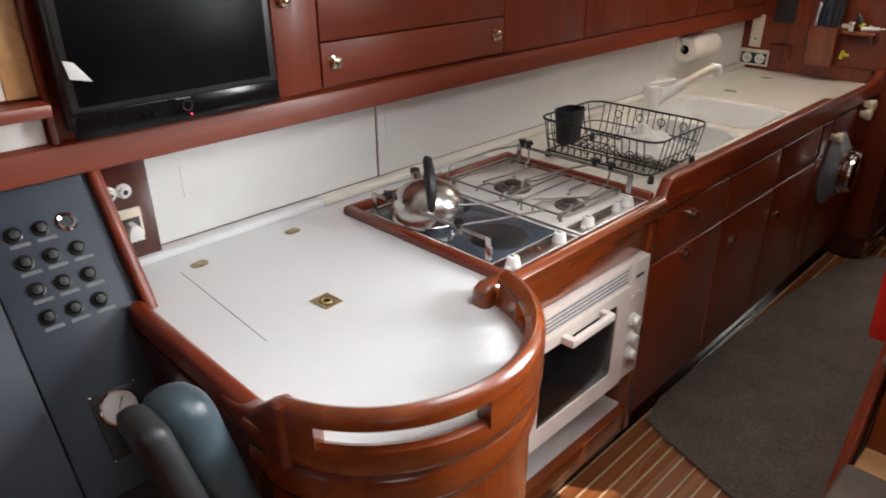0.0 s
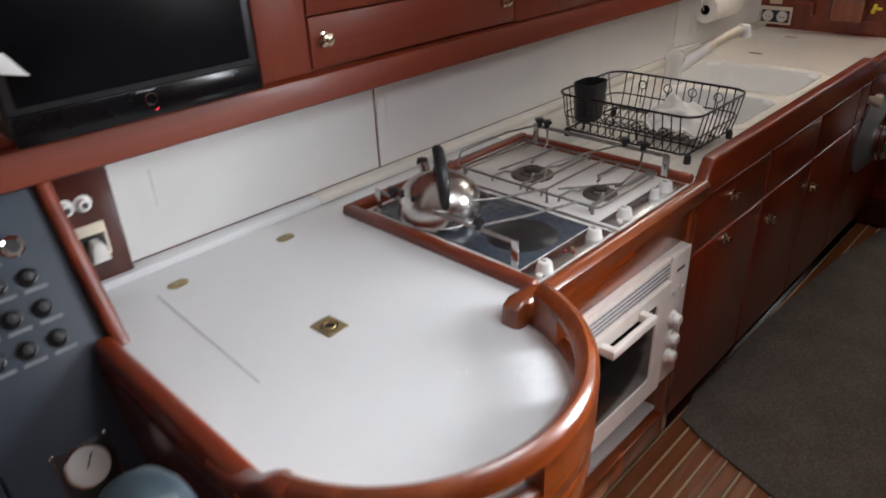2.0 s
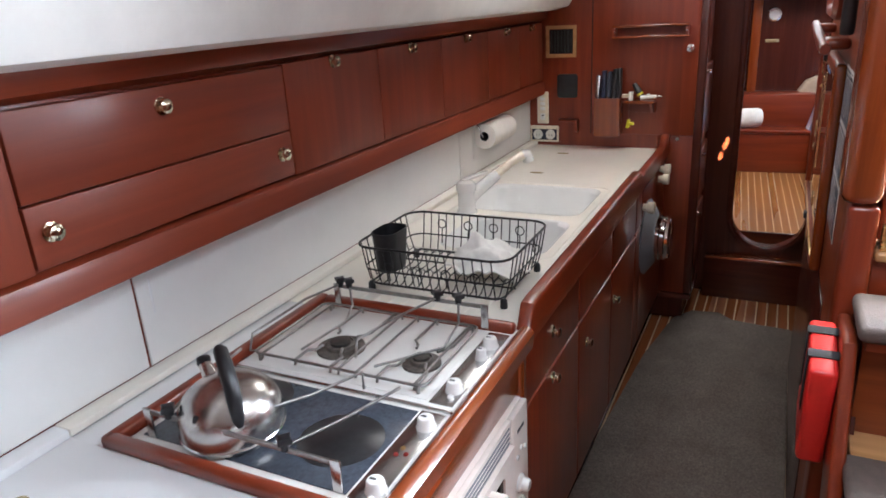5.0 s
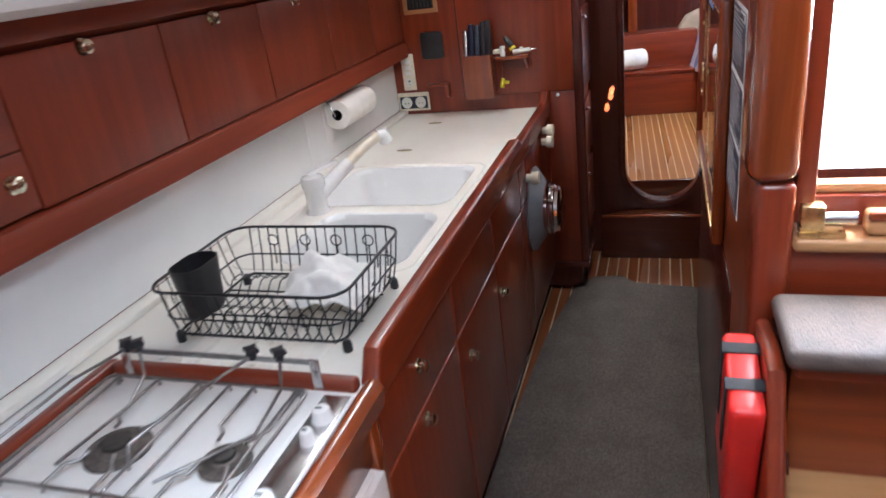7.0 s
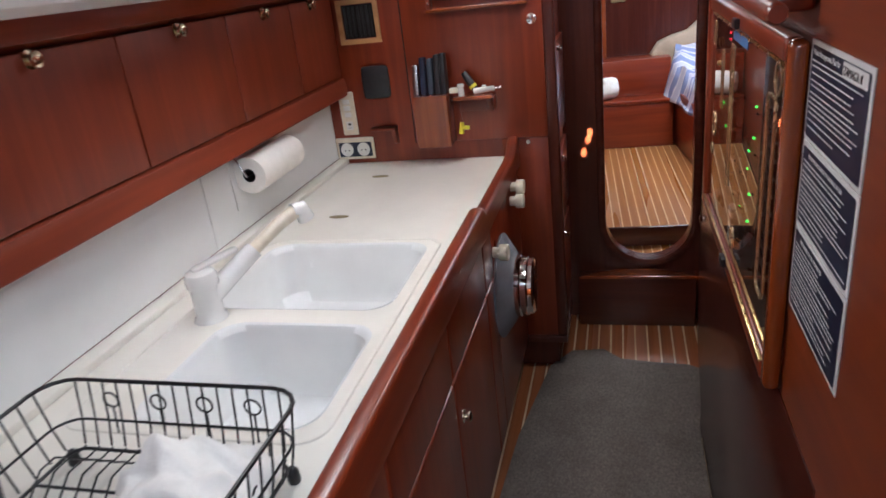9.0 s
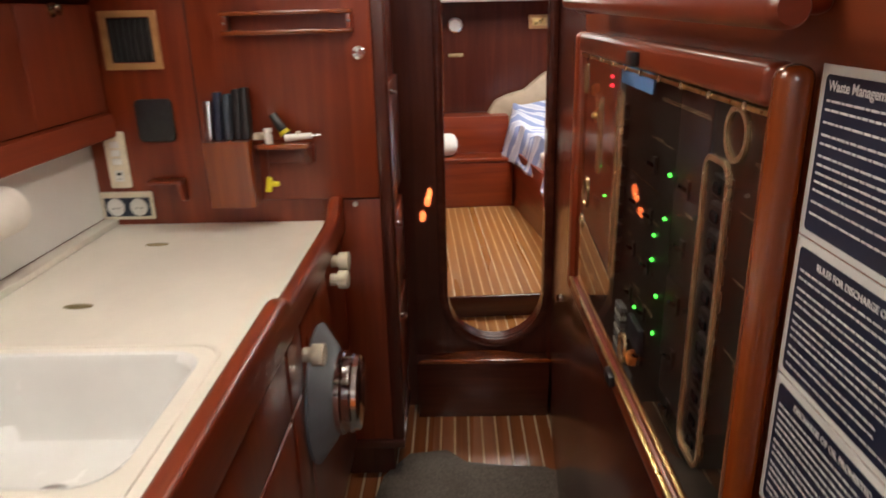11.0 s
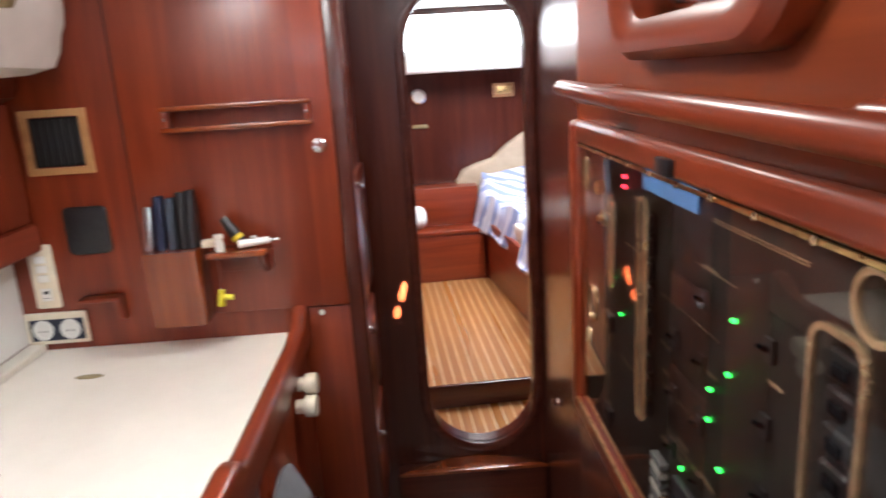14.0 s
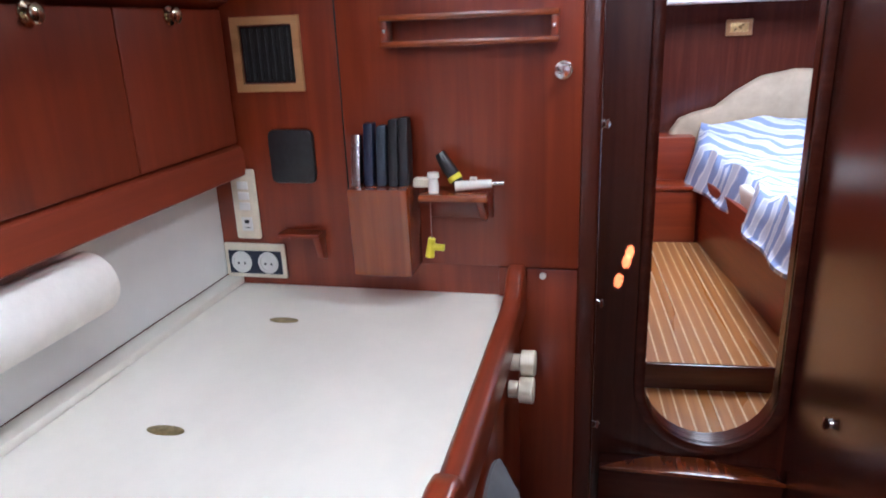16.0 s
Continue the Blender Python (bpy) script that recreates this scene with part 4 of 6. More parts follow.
    bulkhead_part("cord", tube([(X_END - 0.098, 1.47, 1.135), (X_END - 0.099, 1.47, 1.057)], 0.0015, 6), steel, yk)
    bulkhead_part("tag", join(tube([(X_END - 0.099, 1.47, 1.057), (X_END - 0.099, 1.476, 1.017)], [0.008, 0.010], 10), tube([(X_END - 0.099, 1.472, 1.039), (X_END - 0.099, 1.444, 1.037)], [0.008, 0.007], 10)), yellow, yk)
    # drawers seen edge-on on the passage side
    for z0, z1 in ((0.30, 0.60), (0.64, 0.90), (0.95, 1.30)):
        lk = thing("passage_locker", (4.25, y0 - 0.01, z0), "dark mahogany locker door on the passage side", "locker door")
        bulkhead_part("door_panel", box(X_END + 0.02, 4.34, y0 - 0.014, y0 - 0.001, z0, z1, 0.003), wood_x, lk)
        bulkhead_part("knob", lathe([(0.010, 0.0), (0.006, -0.008), (0.011, -0.014), (0.001, -0.018)], (X_END + 0.05, y0 - 0.014, z1 - 0.03), "y", 12), chrome, lk)


end_locker()

# ---- oval doorway and after cabin ----


def doorway():
    x0, x1 = 4.50, 4.56
    yc, w, z0, z1 = 0.862, 0.177, 0.285, 1.775
    oval = []
    r = w
    for i in range(17):
        a = math.pi + math.pi * i / 16
        oval.append((yc + r * math.cos(a), z0 + 0.18 + 0.18 * math.sin(a)))
    for i in range(17):
        a = math.pi * i / 16
        oval.append((yc + r * math.cos(a), z1 - 0.18 + 0.18 * math.sin(a)))
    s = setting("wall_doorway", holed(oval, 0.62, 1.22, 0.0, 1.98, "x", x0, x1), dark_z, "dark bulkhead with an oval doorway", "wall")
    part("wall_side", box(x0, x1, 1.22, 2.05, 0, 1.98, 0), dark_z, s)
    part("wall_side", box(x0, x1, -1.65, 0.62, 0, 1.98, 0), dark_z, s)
    loop = [(x0 - 0.012, p[0], p[1]) for p in oval]
    bm = bmesh.new()
    rows = []
    for inset, dx in ((0.0, 0.014), (0.0, -0.008), (-0.012, -0.014), (-0.028, -0.010), (-0.034, 0.0115)):
        row = []
        for (yy, zz) in oval:
            d = Vector((yy - yc, (zz - (z0 + z1) / 2)))
            k = Vector((0, 0))
            cz = z0 + 0.18 if zz < z0 + 0.18 else (z1 - 0.18 if zz > z1 - 0.18 else zz)
            n = Vector((yy - yc, zz - cz)).normalized()
            row.append(bm.verts.new((x0 + dx - 0.001, yy - n.x * inset, zz - n.y * inset)))
        rows.append(row)
    for p, q in zip(rows, rows[1:]):
        for i in range(len(p)):
            bm.faces.new((p[i], p[(i + 1) % len(p)], q[(i + 1) % len(p)], q[i]))
    bmesh.ops.recalc_face_normals(bm, faces=bm.faces[:])
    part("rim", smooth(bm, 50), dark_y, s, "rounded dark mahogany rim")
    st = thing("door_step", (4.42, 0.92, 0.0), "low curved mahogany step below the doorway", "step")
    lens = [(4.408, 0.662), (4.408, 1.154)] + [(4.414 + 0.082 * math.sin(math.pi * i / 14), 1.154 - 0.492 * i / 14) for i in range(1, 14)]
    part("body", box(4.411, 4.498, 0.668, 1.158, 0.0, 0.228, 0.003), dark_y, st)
    part("tread", prism(lens, "z", 0.229, 0.241, 0.003), rail_x, st, "polished half-round tread")


doorway()


def passage_wall():
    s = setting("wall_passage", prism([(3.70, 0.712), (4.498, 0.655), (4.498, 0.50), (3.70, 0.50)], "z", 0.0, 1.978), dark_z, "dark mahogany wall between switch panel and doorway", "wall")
    part("catch", lathe([(0.014, 0.0), (0.010, 0.010), (0.014, 0.018), (0.001, 0.022)], (4.10, 0.680, 0.62), "y", 14), chrome, s, "chrome door catch")


def cabin():
    before = set(bpy.data.objects)
    f = setting("floor_cabin", join(box(4.53, 5.39, -1.6, 1.16, -0.09, -0.038, 0), box(5.39, 7.1, -1.6, 1.16, -0.09, 0.072, 0)), dark_x, "cabin sole on two levels", "floor")
    for x0, x1, z in ((4.56, 5.39, -0.03), (5.395, 7.09, 0.08)):
        y = 0.14
        while y < 1.10:
            for mesh, nm, dy in ((cabin_plank, "floor_plank", 0.0), (strip_mesh, "floor_strip", 0.0435)):
                ob = new(nm, mesh)
                ob.parent = f
                ob.scale = (x1 - x0, 1, 1)
                ob.location = Vector(((x0 + x1) / 2, y + dy, z)) - f.location
            y += 0.0505
    part("riser", box(5.375, 5.395, 0.1, 1.15, -0.03, 0.085, 0.004), dark_y, f)
    lift = part("floor_lift", box(5.06, 5.11, 0.90, 0.95, -0.0305, -0.028, 0.001), steel, f, "steel floor lift ring")
    setting("wall_cabin_side", box(4.57, 7.9, 1.16, 1.20, -0.1, 1.98, 0), wood_x, "mahogany cabin side panelling", "wall")
    setting("wall_cabin_far", join(box(7.55, 7.62, -1.7, 1.20, -0.1, 1.66, 0), box(7.55, 7.62, -1.7, -0.5, 1.66, 1.98, 0), box(7.55, 7.62, 1.08, 1.20, 1.66, 1.98, 0), box(7.55, 7.62, -0.5, 1.08, 1.94, 1.98, 0)), dark_z, "dark mahogany cabin end wall", "wall")
    setting("wall_cabin_outer", box(4.58, 7.9, -1.7, -1.62, -0.1, 1.98, 0), liner, "pale cabin hull side", "wall")
    # added slot and glowing card stand for the brightness above the beam
    setting("backdrop_stern_daylight", box(7.70, 7.72, -0.6, 1.18, 1.55, 2.0, 0), daylight_card, "glowing white card behind an added slot above the cabin beam", "backdrop")
    ld = thing("cabin_step", (7.3, 0.8, 0.08), "mahogany stepped seat base at the cabin's end", "step")
    part("lower_riser", box(7.09, 7.30, 0.36, 1.155, 0.08, 0.42, 0.005), wood_y, ld)
    part("lower_top", box(7.08, 7.31, 0.36, 1.155, 0.42, 0.445, 0.006), wood_y, ld)
    part("upper_riser", box(7.30, 7.54, 0.36, 1.155, 0.42, 0.72, 0.004), wood_y, ld)
    bl = single("bolster", moved(lathe([(0.02, -0.17), (0.07, -0.165), (0.082, -0.14), (0.085, 0.0), (0.082, 0.14), (0.07, 0.165), (0.02, 0.17)], (0, 0, 0), "y", 24), pose(7.19, 0.935, 0.532, 0, 0, 18)), cloth, "rolled white bolster on the step", "bolster")
    gp = thing("pilaster", (7.5, 1.0, 0.72), "mahogany upright beside the dark door panel", "post")
    part("post", box(7.45, 7.549, 0.835, 0.91, 0.72, 1.70, 0.004), rail_z, gp)
    g = thing("pressure_gauge", (7.54, 0.80, 1.33), "round chrome gauge on the cabin wall", "gauge")
    part("case", lathe([(0.055, 0.0), (0.055, -0.02), (0.045, -0.024), (0.044, -0.018), (0.001, -0.018)], (7.549, 0.735, 1.37), "x", 24), chrome, g)
    part("face", lathe([(0.043, -0.0185), (0.001, -0.019)], (7.549, 0.735, 1.37), "x", 20), dial_white, g)
    pl = thing("wall_plaque", (7.54, 0.2, 1.4), "small brass framed plaque on the cabin wall", "plaque")
    part("frame", box(7.53, 7.549, 0.02, 0.18, 1.33, 1.43, 0.006), teak, pl)
    part("face", box(7.526, 7.5305, 0.045, 0.155, 1.352, 1.408, 0.001), brass, pl)
    lt = thing("wall_latch", (7.54, 0.8, 1.15), "dark metal latch on the cabin wall", "latch")
    part("bar", box(7.535, 7.549, 0.68, 0.79, 1.14, 1.165, 0.003), old_brass, lt)
    # bed
    b = thing("double_bed", (6.4, -0.5, 0.08), "unmade cabin bed with a mahogany side", "bed")
    part("side_board", prism([(5.42, 0.22), (7.30, 0.36), (7.30, 0.33), (5.42, 0.19)], "z", 0.08, 0.50, 0.004), wood_x, b)
    part("mattress", prism([(5.42, 0.18), (7.50, 0.34), (7.50, -1.55), (5.42, -1.55)], "z", 0.45, 0.60, 0.03, 3), bed_linen, b)
    hb = thing("headboard", (7.5, -0.3, 0.6), "scalloped beige padded headboard behind the bed", "headboard")
    pts = [(0.48, 0.60), (0.50, 0.73), (0.44, 0.82), (0.34, 0.86), (0.22, 0.89), (0.10, 0.99), (-0.05, 1.08), (-0.25, 1.12), (-0.50, 1.11), (-0.75, 1.03), (-0.95, 0.91), (-1.2, 0.87), (-1.35, 0.77), (-1.35, 0.60)]
    part("pad", prism(pts, "x", 7.44, 7.53, 0.03, 3), cushion, hb)
    # duvet: a rumpled sheet with a hanging edge
    bm = bmesh.new()
    nx, ny = 46, 44
    grid = []
    for i in range(nx + 1):
        row = []
        for j in range(ny + 1):
            u, v = i / nx, j / ny
            x = 5.45 + 1.95 * u
            edge = 0.26 + 0.10 * u + 0.03 * math.sin(9 * u) + 0.02 * math.sin(23 * u)
            y = edge + 0.10 - 1.75 * v
            h = 0.63 + 0.07 * noise.noise(Vector((x * 2.2, y * 2.2, 0.3))) + 0.035 * noise.noise(Vector((x * 7, y * 7, 1.3))) + 0.16 * max(0, u - 0.72) / 0.28 * (1 if y < 0.3 else 0.7)
            over = max(0.0, y - (edge - 0.06))
            if over > 0:
                h -= 2.1 * over + 0.02 * math.sin(30 * u)
                y -= over * 0.55
            row.append(bm.verts.new((x, y, max(h, 0.42))))
        grid.append(row)
    for i in range(nx):
        for j in range(ny):
            bm.faces.new((grid[i][j], grid[i + 1][j], grid[i + 1][j + 1], grid[i][j + 1]))
    bmesh.ops.recalc_face_normals(bm, faces=bm.faces[:])
    bmesh.ops.solidify(bm, geom=bm.faces[:], thickness=0.02)
    single("duvet", smooth(bm, 80), duvet_mat, "rumpled blue and white striped duvet on the bed", "duvet")
    # pale deckhead beam
    setting("trim_cabin_beam", box(7.2, 7.5, -1.6, 1.15, 1.53, 1.68, 0.02, 3), liner, "pale padded beam across the cabin", "beam")
    # the cabin stands at a slight angle to the galley
    turn = Matrix.Translation((4.5, 0.87, 0)) @ Matrix.Rotation(radians(3.4), 4, "Z") @ Matrix.Translation((-4.5, -0.80, 0))
    for ob in set(bpy.data.objects) - before:
        if ob.parent is None:
            ob.location = turn @ ob.location
            ob.rotation_euler.z = radians(3.4)


cabin()

# ---- panel wall ----


def nav_wall():
    s = setting("wall_panel", holed(rrect(2.950, 3.310, 1.560, 1.735, 0.06, 8), 2.262, 3.699, 0.0, 1.98, "y", 0.642, Y_NAV), satin_o, "polished mahogany wall carrying the switch panel", "wall")
    # shade below the switch panel is put in as this thin dark sheet
    part("lower_panel", box(2.47, 3.698, Y_NAV, Y_NAV + 0.003, 0.014, 0.848, 0.001), dark_z, s, "dark sheet painting the shade low on the wall")
    f = thing("electrical_board", (3.13, 0.72, 0.86), "large framed electrical switch panel behind clear acrylic", "electrical board")
    x0, x1, z0, z1 = 2.698, 3.660, 0.848, 1.418
    ix0, ix1, iz0, iz1 = 2.730, 3.612, 0.888, 1.380
    yf = 0.744
    part("side_frame", box(x0, ix0, Y_NAV, yf, z0, z1, 0.012, 3), rail_z, f)
    part("side_frame", box(ix1, x1, Y_NAV, yf, z0, z1, 0.012, 3), wood_z, f)
    part("top_frame", box(ix0, ix1, Y_NAV, yf, iz1, z1, 0.010, 3), wood_x, f)
    part("bottom_frame", box(ix0, ix1, Y_NAV, yf, z0, iz0, 0.010, 3), wood_x, f)
    part("brass_hinge", box(ix0 + 0.01, ix1, yf - 0.006, yf + 0.001, iz0 - 0.008, iz0 - 0.002, 0.001), brass, f, "brass piano hinge")
    part("brass_edge", box(ix0 + 0.005, ix1 - 0.005, 0.7345, 0.738, iz1 - 0.007, iz1 - 0.002, 0.001), brass, f, "brass edging along the cover")
    for q in range(9):
        qx = ix0 + 0.05 + q * 0.09
        part("cover_screw", lathe([(0.0045, 0.0), (0.004, 0.002), (0.001, 0.003)], (qx, 0.738, iz1 - 0.0045), "y", 10), edge_gold, f)
    for qz in (0.93, 1.10, 1.30):
        part("relay", box(3.43, 3.475, Y_NAV + 0.004, Y_NAV + 0.014, qz - 0.015, qz + 0.015, 0.003), edge_gold if qz > 1.2 else black, f)
    board = part("board", box(ix0, ix1, Y_NAV + 0.001, Y_NAV + 0.004, iz0, iz1, 0), panel_black, f, "black printed circuit board face")
    cov = part("acrylic_cover", box(ix0 + 0.001, ix1 - 0.001, 0.730, 0.734, iz0 + 0.001, iz1 - 0.001, 0.0), clear, f, "clear acrylic cover")
    cov.visible_shadow = False
    yb = Y_NAV + 0.004

    def ring_loop(xa, xb, za, zb, r, nm, w=0.006):
        loop = rrect(xa, xb, za, zb, r, 6)
        inner = rrect(xa + w, xb - w, za + w, zb - w, max(r - w, 0.002), 6)
        bm = bmesh.new()
        rows = [[bm.verts.new((p[0], y, p[1])) for p in lp] for lp, y in ((loop, 0.729), (loop, 0.7365), (inner, 0.7365), (inner, 0.729))]
        for a in range(4):
            p, q = rows[a], rows[(a + 1) % 4]
            for i in range(len(p)):
                bm.faces.new((p[i], p[(i + 1) % len(p)], q[(i + 1) % len(p)], q[i]))
        bmesh.ops.recalc_face_normals(bm, faces=bm.faces[:])
        return part(nm, smooth(bm, 40), edge_gold, f, "bright cut edge of the acrylic")
    ring_loop(2.803, 2.873, 0.960, 1.318, 0.02, "long_slot")
    ring_loop(3.250, 3.284, 1.02, 1.340, 0.013, "narrow_slot")
    ring_loop(2.772, 2.827, 1.320, 1.375, 0.027, "finger_hole")
    ring_loop(3.495, 3.552, 1.075, 1.140, 0.026, "finger_hole")
    ring_loop(3.14, 3.18, 0.912, 0.962, 0.019, "finger_hole")
    ring_loop(3.40, 3.425, 1.17, 1.31, 0.011, "narrow_slot")
    ring_loop(3.55, 3.575, 1.30, 1.36, 0.011, "finger_hole")
    ring_loop(3.54, 3.57, 1.02, 1.05, 0.014, "finger_hole", 0.004)
    # breakers and rockers
    rnd = random.Random(4)
    for r in range(11):
        z = 0.970 + r * 0.0305
        b = part("breaker", box(2.818, 2.856, yb, yb + 0.010, z, z + 0.024, 0.002, 1), black, f)
        part("rocker", box(2.826, 2.846, yb + 0.010, yb + 0.016, z + 0.005, z + 0.017, 0.002, 1), black_gloss, b)
    for r in range(9):
        z = 1.03 + r * 0.033
        b = part("breaker", box(3.250, 3.270, yb, yb + 0.010, z, z + 0.024, 0.002, 1), black, f)
    for (x, z) in ((3.020, 1.257), (3.027, 1.196), (3.068, 1.160), (3.070, 1.123), (3.038, 1.080), (3.040, 1.022), (3.140, 1.018), (3.440, 1.178), (3.392, 1.132)):
        part("green_lamp", box(x - 0.0035, x + 0.0035, yb, yb + 0.004, z - 0.0022, z + 0.0022, 0.001, 1), led_green, f, "lit green indicator")
    for z in (1.350, 1.335):
        part("red_lamp", box(3.372, 3.384, yb, yb + 0.004, z - 0.0025, z + 0.0025, 0.001, 1), led_red, f, "lit red indicator")
    part("blue_tape", box(3.085, 3.262, 0.7345, 0.7355, 1.352, 1.385, 0.0), blue_tape, f, "strip of blue tape")
    for x in (3.15,):
        part("cover_clip", box(x - 0.02, x + 0.02, yf - 0.001, yf + 0.010, 1.385, 1.405, 0.003), black, f, "black plastic clip")
        part("cover_clip", box(x - 0.0, x + 0.04, yf - 0.001, yf + 0.010, 0.868, 0.888, 0.003), black, f, "black plastic clip")
    # printed lines, legends and toggles
    for (xa, xb, z) in ((2.90, 3.08, 1.348), (2.90, 3.08, 1.345), (3.02, 3.12, 1.29), (3.05, 3.22, 1.22), (3.06, 3.22, 1.10), (3.05, 3.20, 1.04), (2.73, 2.80, 1.27), (2.735, 2.80, 1.20), (2.735, 2.80, 1.12), (3.30, 3.38, 1.25), (3.30, 3.40, 1.06)):
        part("printed_line", box(xa, xb, yb, yb + 0.0006, z, z + 0.0016, 0), edge_gold if xb - xa > 0.15 else dim_print, f)
    for i in range(26):
        x, z = rnd.choice((2.74, 2.93, 3.06, 3.13, 3.19, 3.30, 3.44)) + rnd.uniform(-0.008, 0.008), 0.92 + rnd.random() * 0.42
        part("legend", box(x, x + rnd.uniform(0.014, 0.04), yb, yb + 0.0006, z, z + 0.0035, 0), dim_print, f)
    for i in range(14):
        x, z = (2.95, 3.09, 3.17)[i % 3], 0.955 + (i // 3) * 0.075
        t = part("toggle_base", box(x - 0.008, x + 0.008, yb, yb + 0.004, z - 0.012, z + 0.012, 0.001, 1), black, f)
        part("toggle", tube([(x, yb + 0.003, z), (x, yb + 0.016, z + 0.006)], [0.003, 0.0022], 8), black_gloss, t)
    for i in range(7):
        part("terminal", box(3.185, 3.225, yb, yb + 0.012, 0.905 + i * 0.0135, 0.914 + i * 0.0135, 0.001, 1), dial_white if i % 2 else grey_dome, f)
    part("meter_window", box(3.08, 3.15, yb, yb + 0.010, 0.965, 1.005, 0.003), blue_grey, f)
    part("key_switch", lathe([(0.014, 0.0), (0.014, 0.010), (0.006, 0.012), (0.005, 0.020), (0.001, 0.021)], (3.47, yb, 1.27), "y", 16), brass, f)
    part("key_switch", lathe([(0.012, 0.0), (0.012, 0.010), (0.006, 0.012), (0.001, 0.013)], (3.50, yb, 1.315), "y", 16), brass, f)
    part("orange_lamp", lathe([(0.014, 0.0), (0.012, 0.010), (0.001, 0.013)], (3.128, yb, 0.935), "y", 16), lamp_amber_dull, f, "orange pilot lamp cover")
    # handrail
    h = thing("handrail", (3.2, 0.79, 1.44), "thick varnished mahogany handrail over the panel", "handrail")
    line = [(2.632, 0.775, 1.460), (2.636, 0.775, 1.460), (2.648, 0.775, 1.460), (3.2, 0.775, 1.468), (3.56, 0.775, 1.477), (3.575, 0.775, 1.477)]
    part("bar", tube(line, [0.011, 0.0138, 0.0145, 0.0138, 0.013, 0.010], 20), wood_x, h)
    for x in (2.74, 3.44):
        part("standoff", box(x - 0.05, x + 0.05, Y_NAV, 0.775, 1.454, 1.482, 0.010, 3), wood_x, h)
    # opening port to the cockpit, in a rounded wooden surround
    lb = thing("port_light", (3.06, 0.74, 1.52), "opening port in a rounded mahogany surround", "porthole")
    outer, inner = rrect(2.900, 3.360, 1.512, 1.785, 0.08, 8), rrect(2.950, 3.310, 1.560, 1.735, 0.06, 8)
    bm = bmesh.new()
    rows = []
    for loop, y in ((outer, Y_NAV + 0.001), (rrect(2.901, 3.359, 1.513, 1.784, 0.08, 8), 0.745), (rrect(2.911, 3.349, 1.523, 1.774, 0.075, 8), 0.757), (rrect(2.933, 3.327, 1.543, 1.752, 0.066, 8), 0.757), (inner, 0.742), (inner, 0.66)):
        rows.append([bm.verts.new((p[0], y, p[1])) for p in loop])
    for p, q in zip(rows, rows[1:]):
        for i in range(len(p)):
            bm.faces.new((p[i], p[(i + 1) % len(p)], q[(i + 1) % len(p)], q[i]))
    bmesh.ops.recalc_face_normals(bm, faces=bm.faces[:])
    part("surround", smooth(bm, 40), wood_x, lb)
    pane = part("pane", box(2.954, 3.306, 0.684, 0.690, 1.564, 1.731, 0), clear, lb, "clear port glass")
    pane.visible_shadow = False
    part("port_frame", tube([(p[0], 0.692, p[1]) for p in rrect(2.960, 3.300, 1.570, 1.725, 0.052, 8)], 0.007, 8, True), chrome, lb, "bright metal port frame")
    part("dog", join(tube([(3.265, 0.700, 1.60), (3.265, 0.728, 1.60)], 0.008, 10), box(3.250, 3.280, 0.722, 0.734, 1.585, 1.625, 0.004)), chrome, lb, "metal port latch")
    # hand torch in clip
    to = thing("hand_torch", (2.55, 0.76, 1.5), "black rubber hand torch clipped to the wall", "torch")
    part("body", tube([(2.560, 0.738, 1.500), (2.558, 0.738, 1.515), (2.549, 0.738, 1.57), (2.538, 0.738, 1.70)], [0.0148, 0.0165, 0.0155, 0.0155], 18), black, to)
    part("sleeve", tube([(2.548, 0.738, 1.585), (2.543, 0.738, 1.65)], 0.0175, 18), blue_tape, to, "blue rubber sleeve")
    part("clip", box(2.53, 2.57, Y_NAV, 0.735, 1.60, 1.62, 0.004), black, to)


edge_gold = paint("gilt_edge", (0.70, 0.50, 0.30), 0.25, 0.1, 40, metal=0.8)
dim_print = paint("faded_gilt_print", (0.22, 0.15, 0.09), 0.5, 0.2, 60)
panel_black = paint("panel_board", (0.010, 0.008, 0.007), 0.5, 0.4, 25)
lamp_amber_dull = paint("orange_lens", (0.75, 0.22, 0.05), 0.3, 0.05, 20)
nav_wall()
passage_wall()


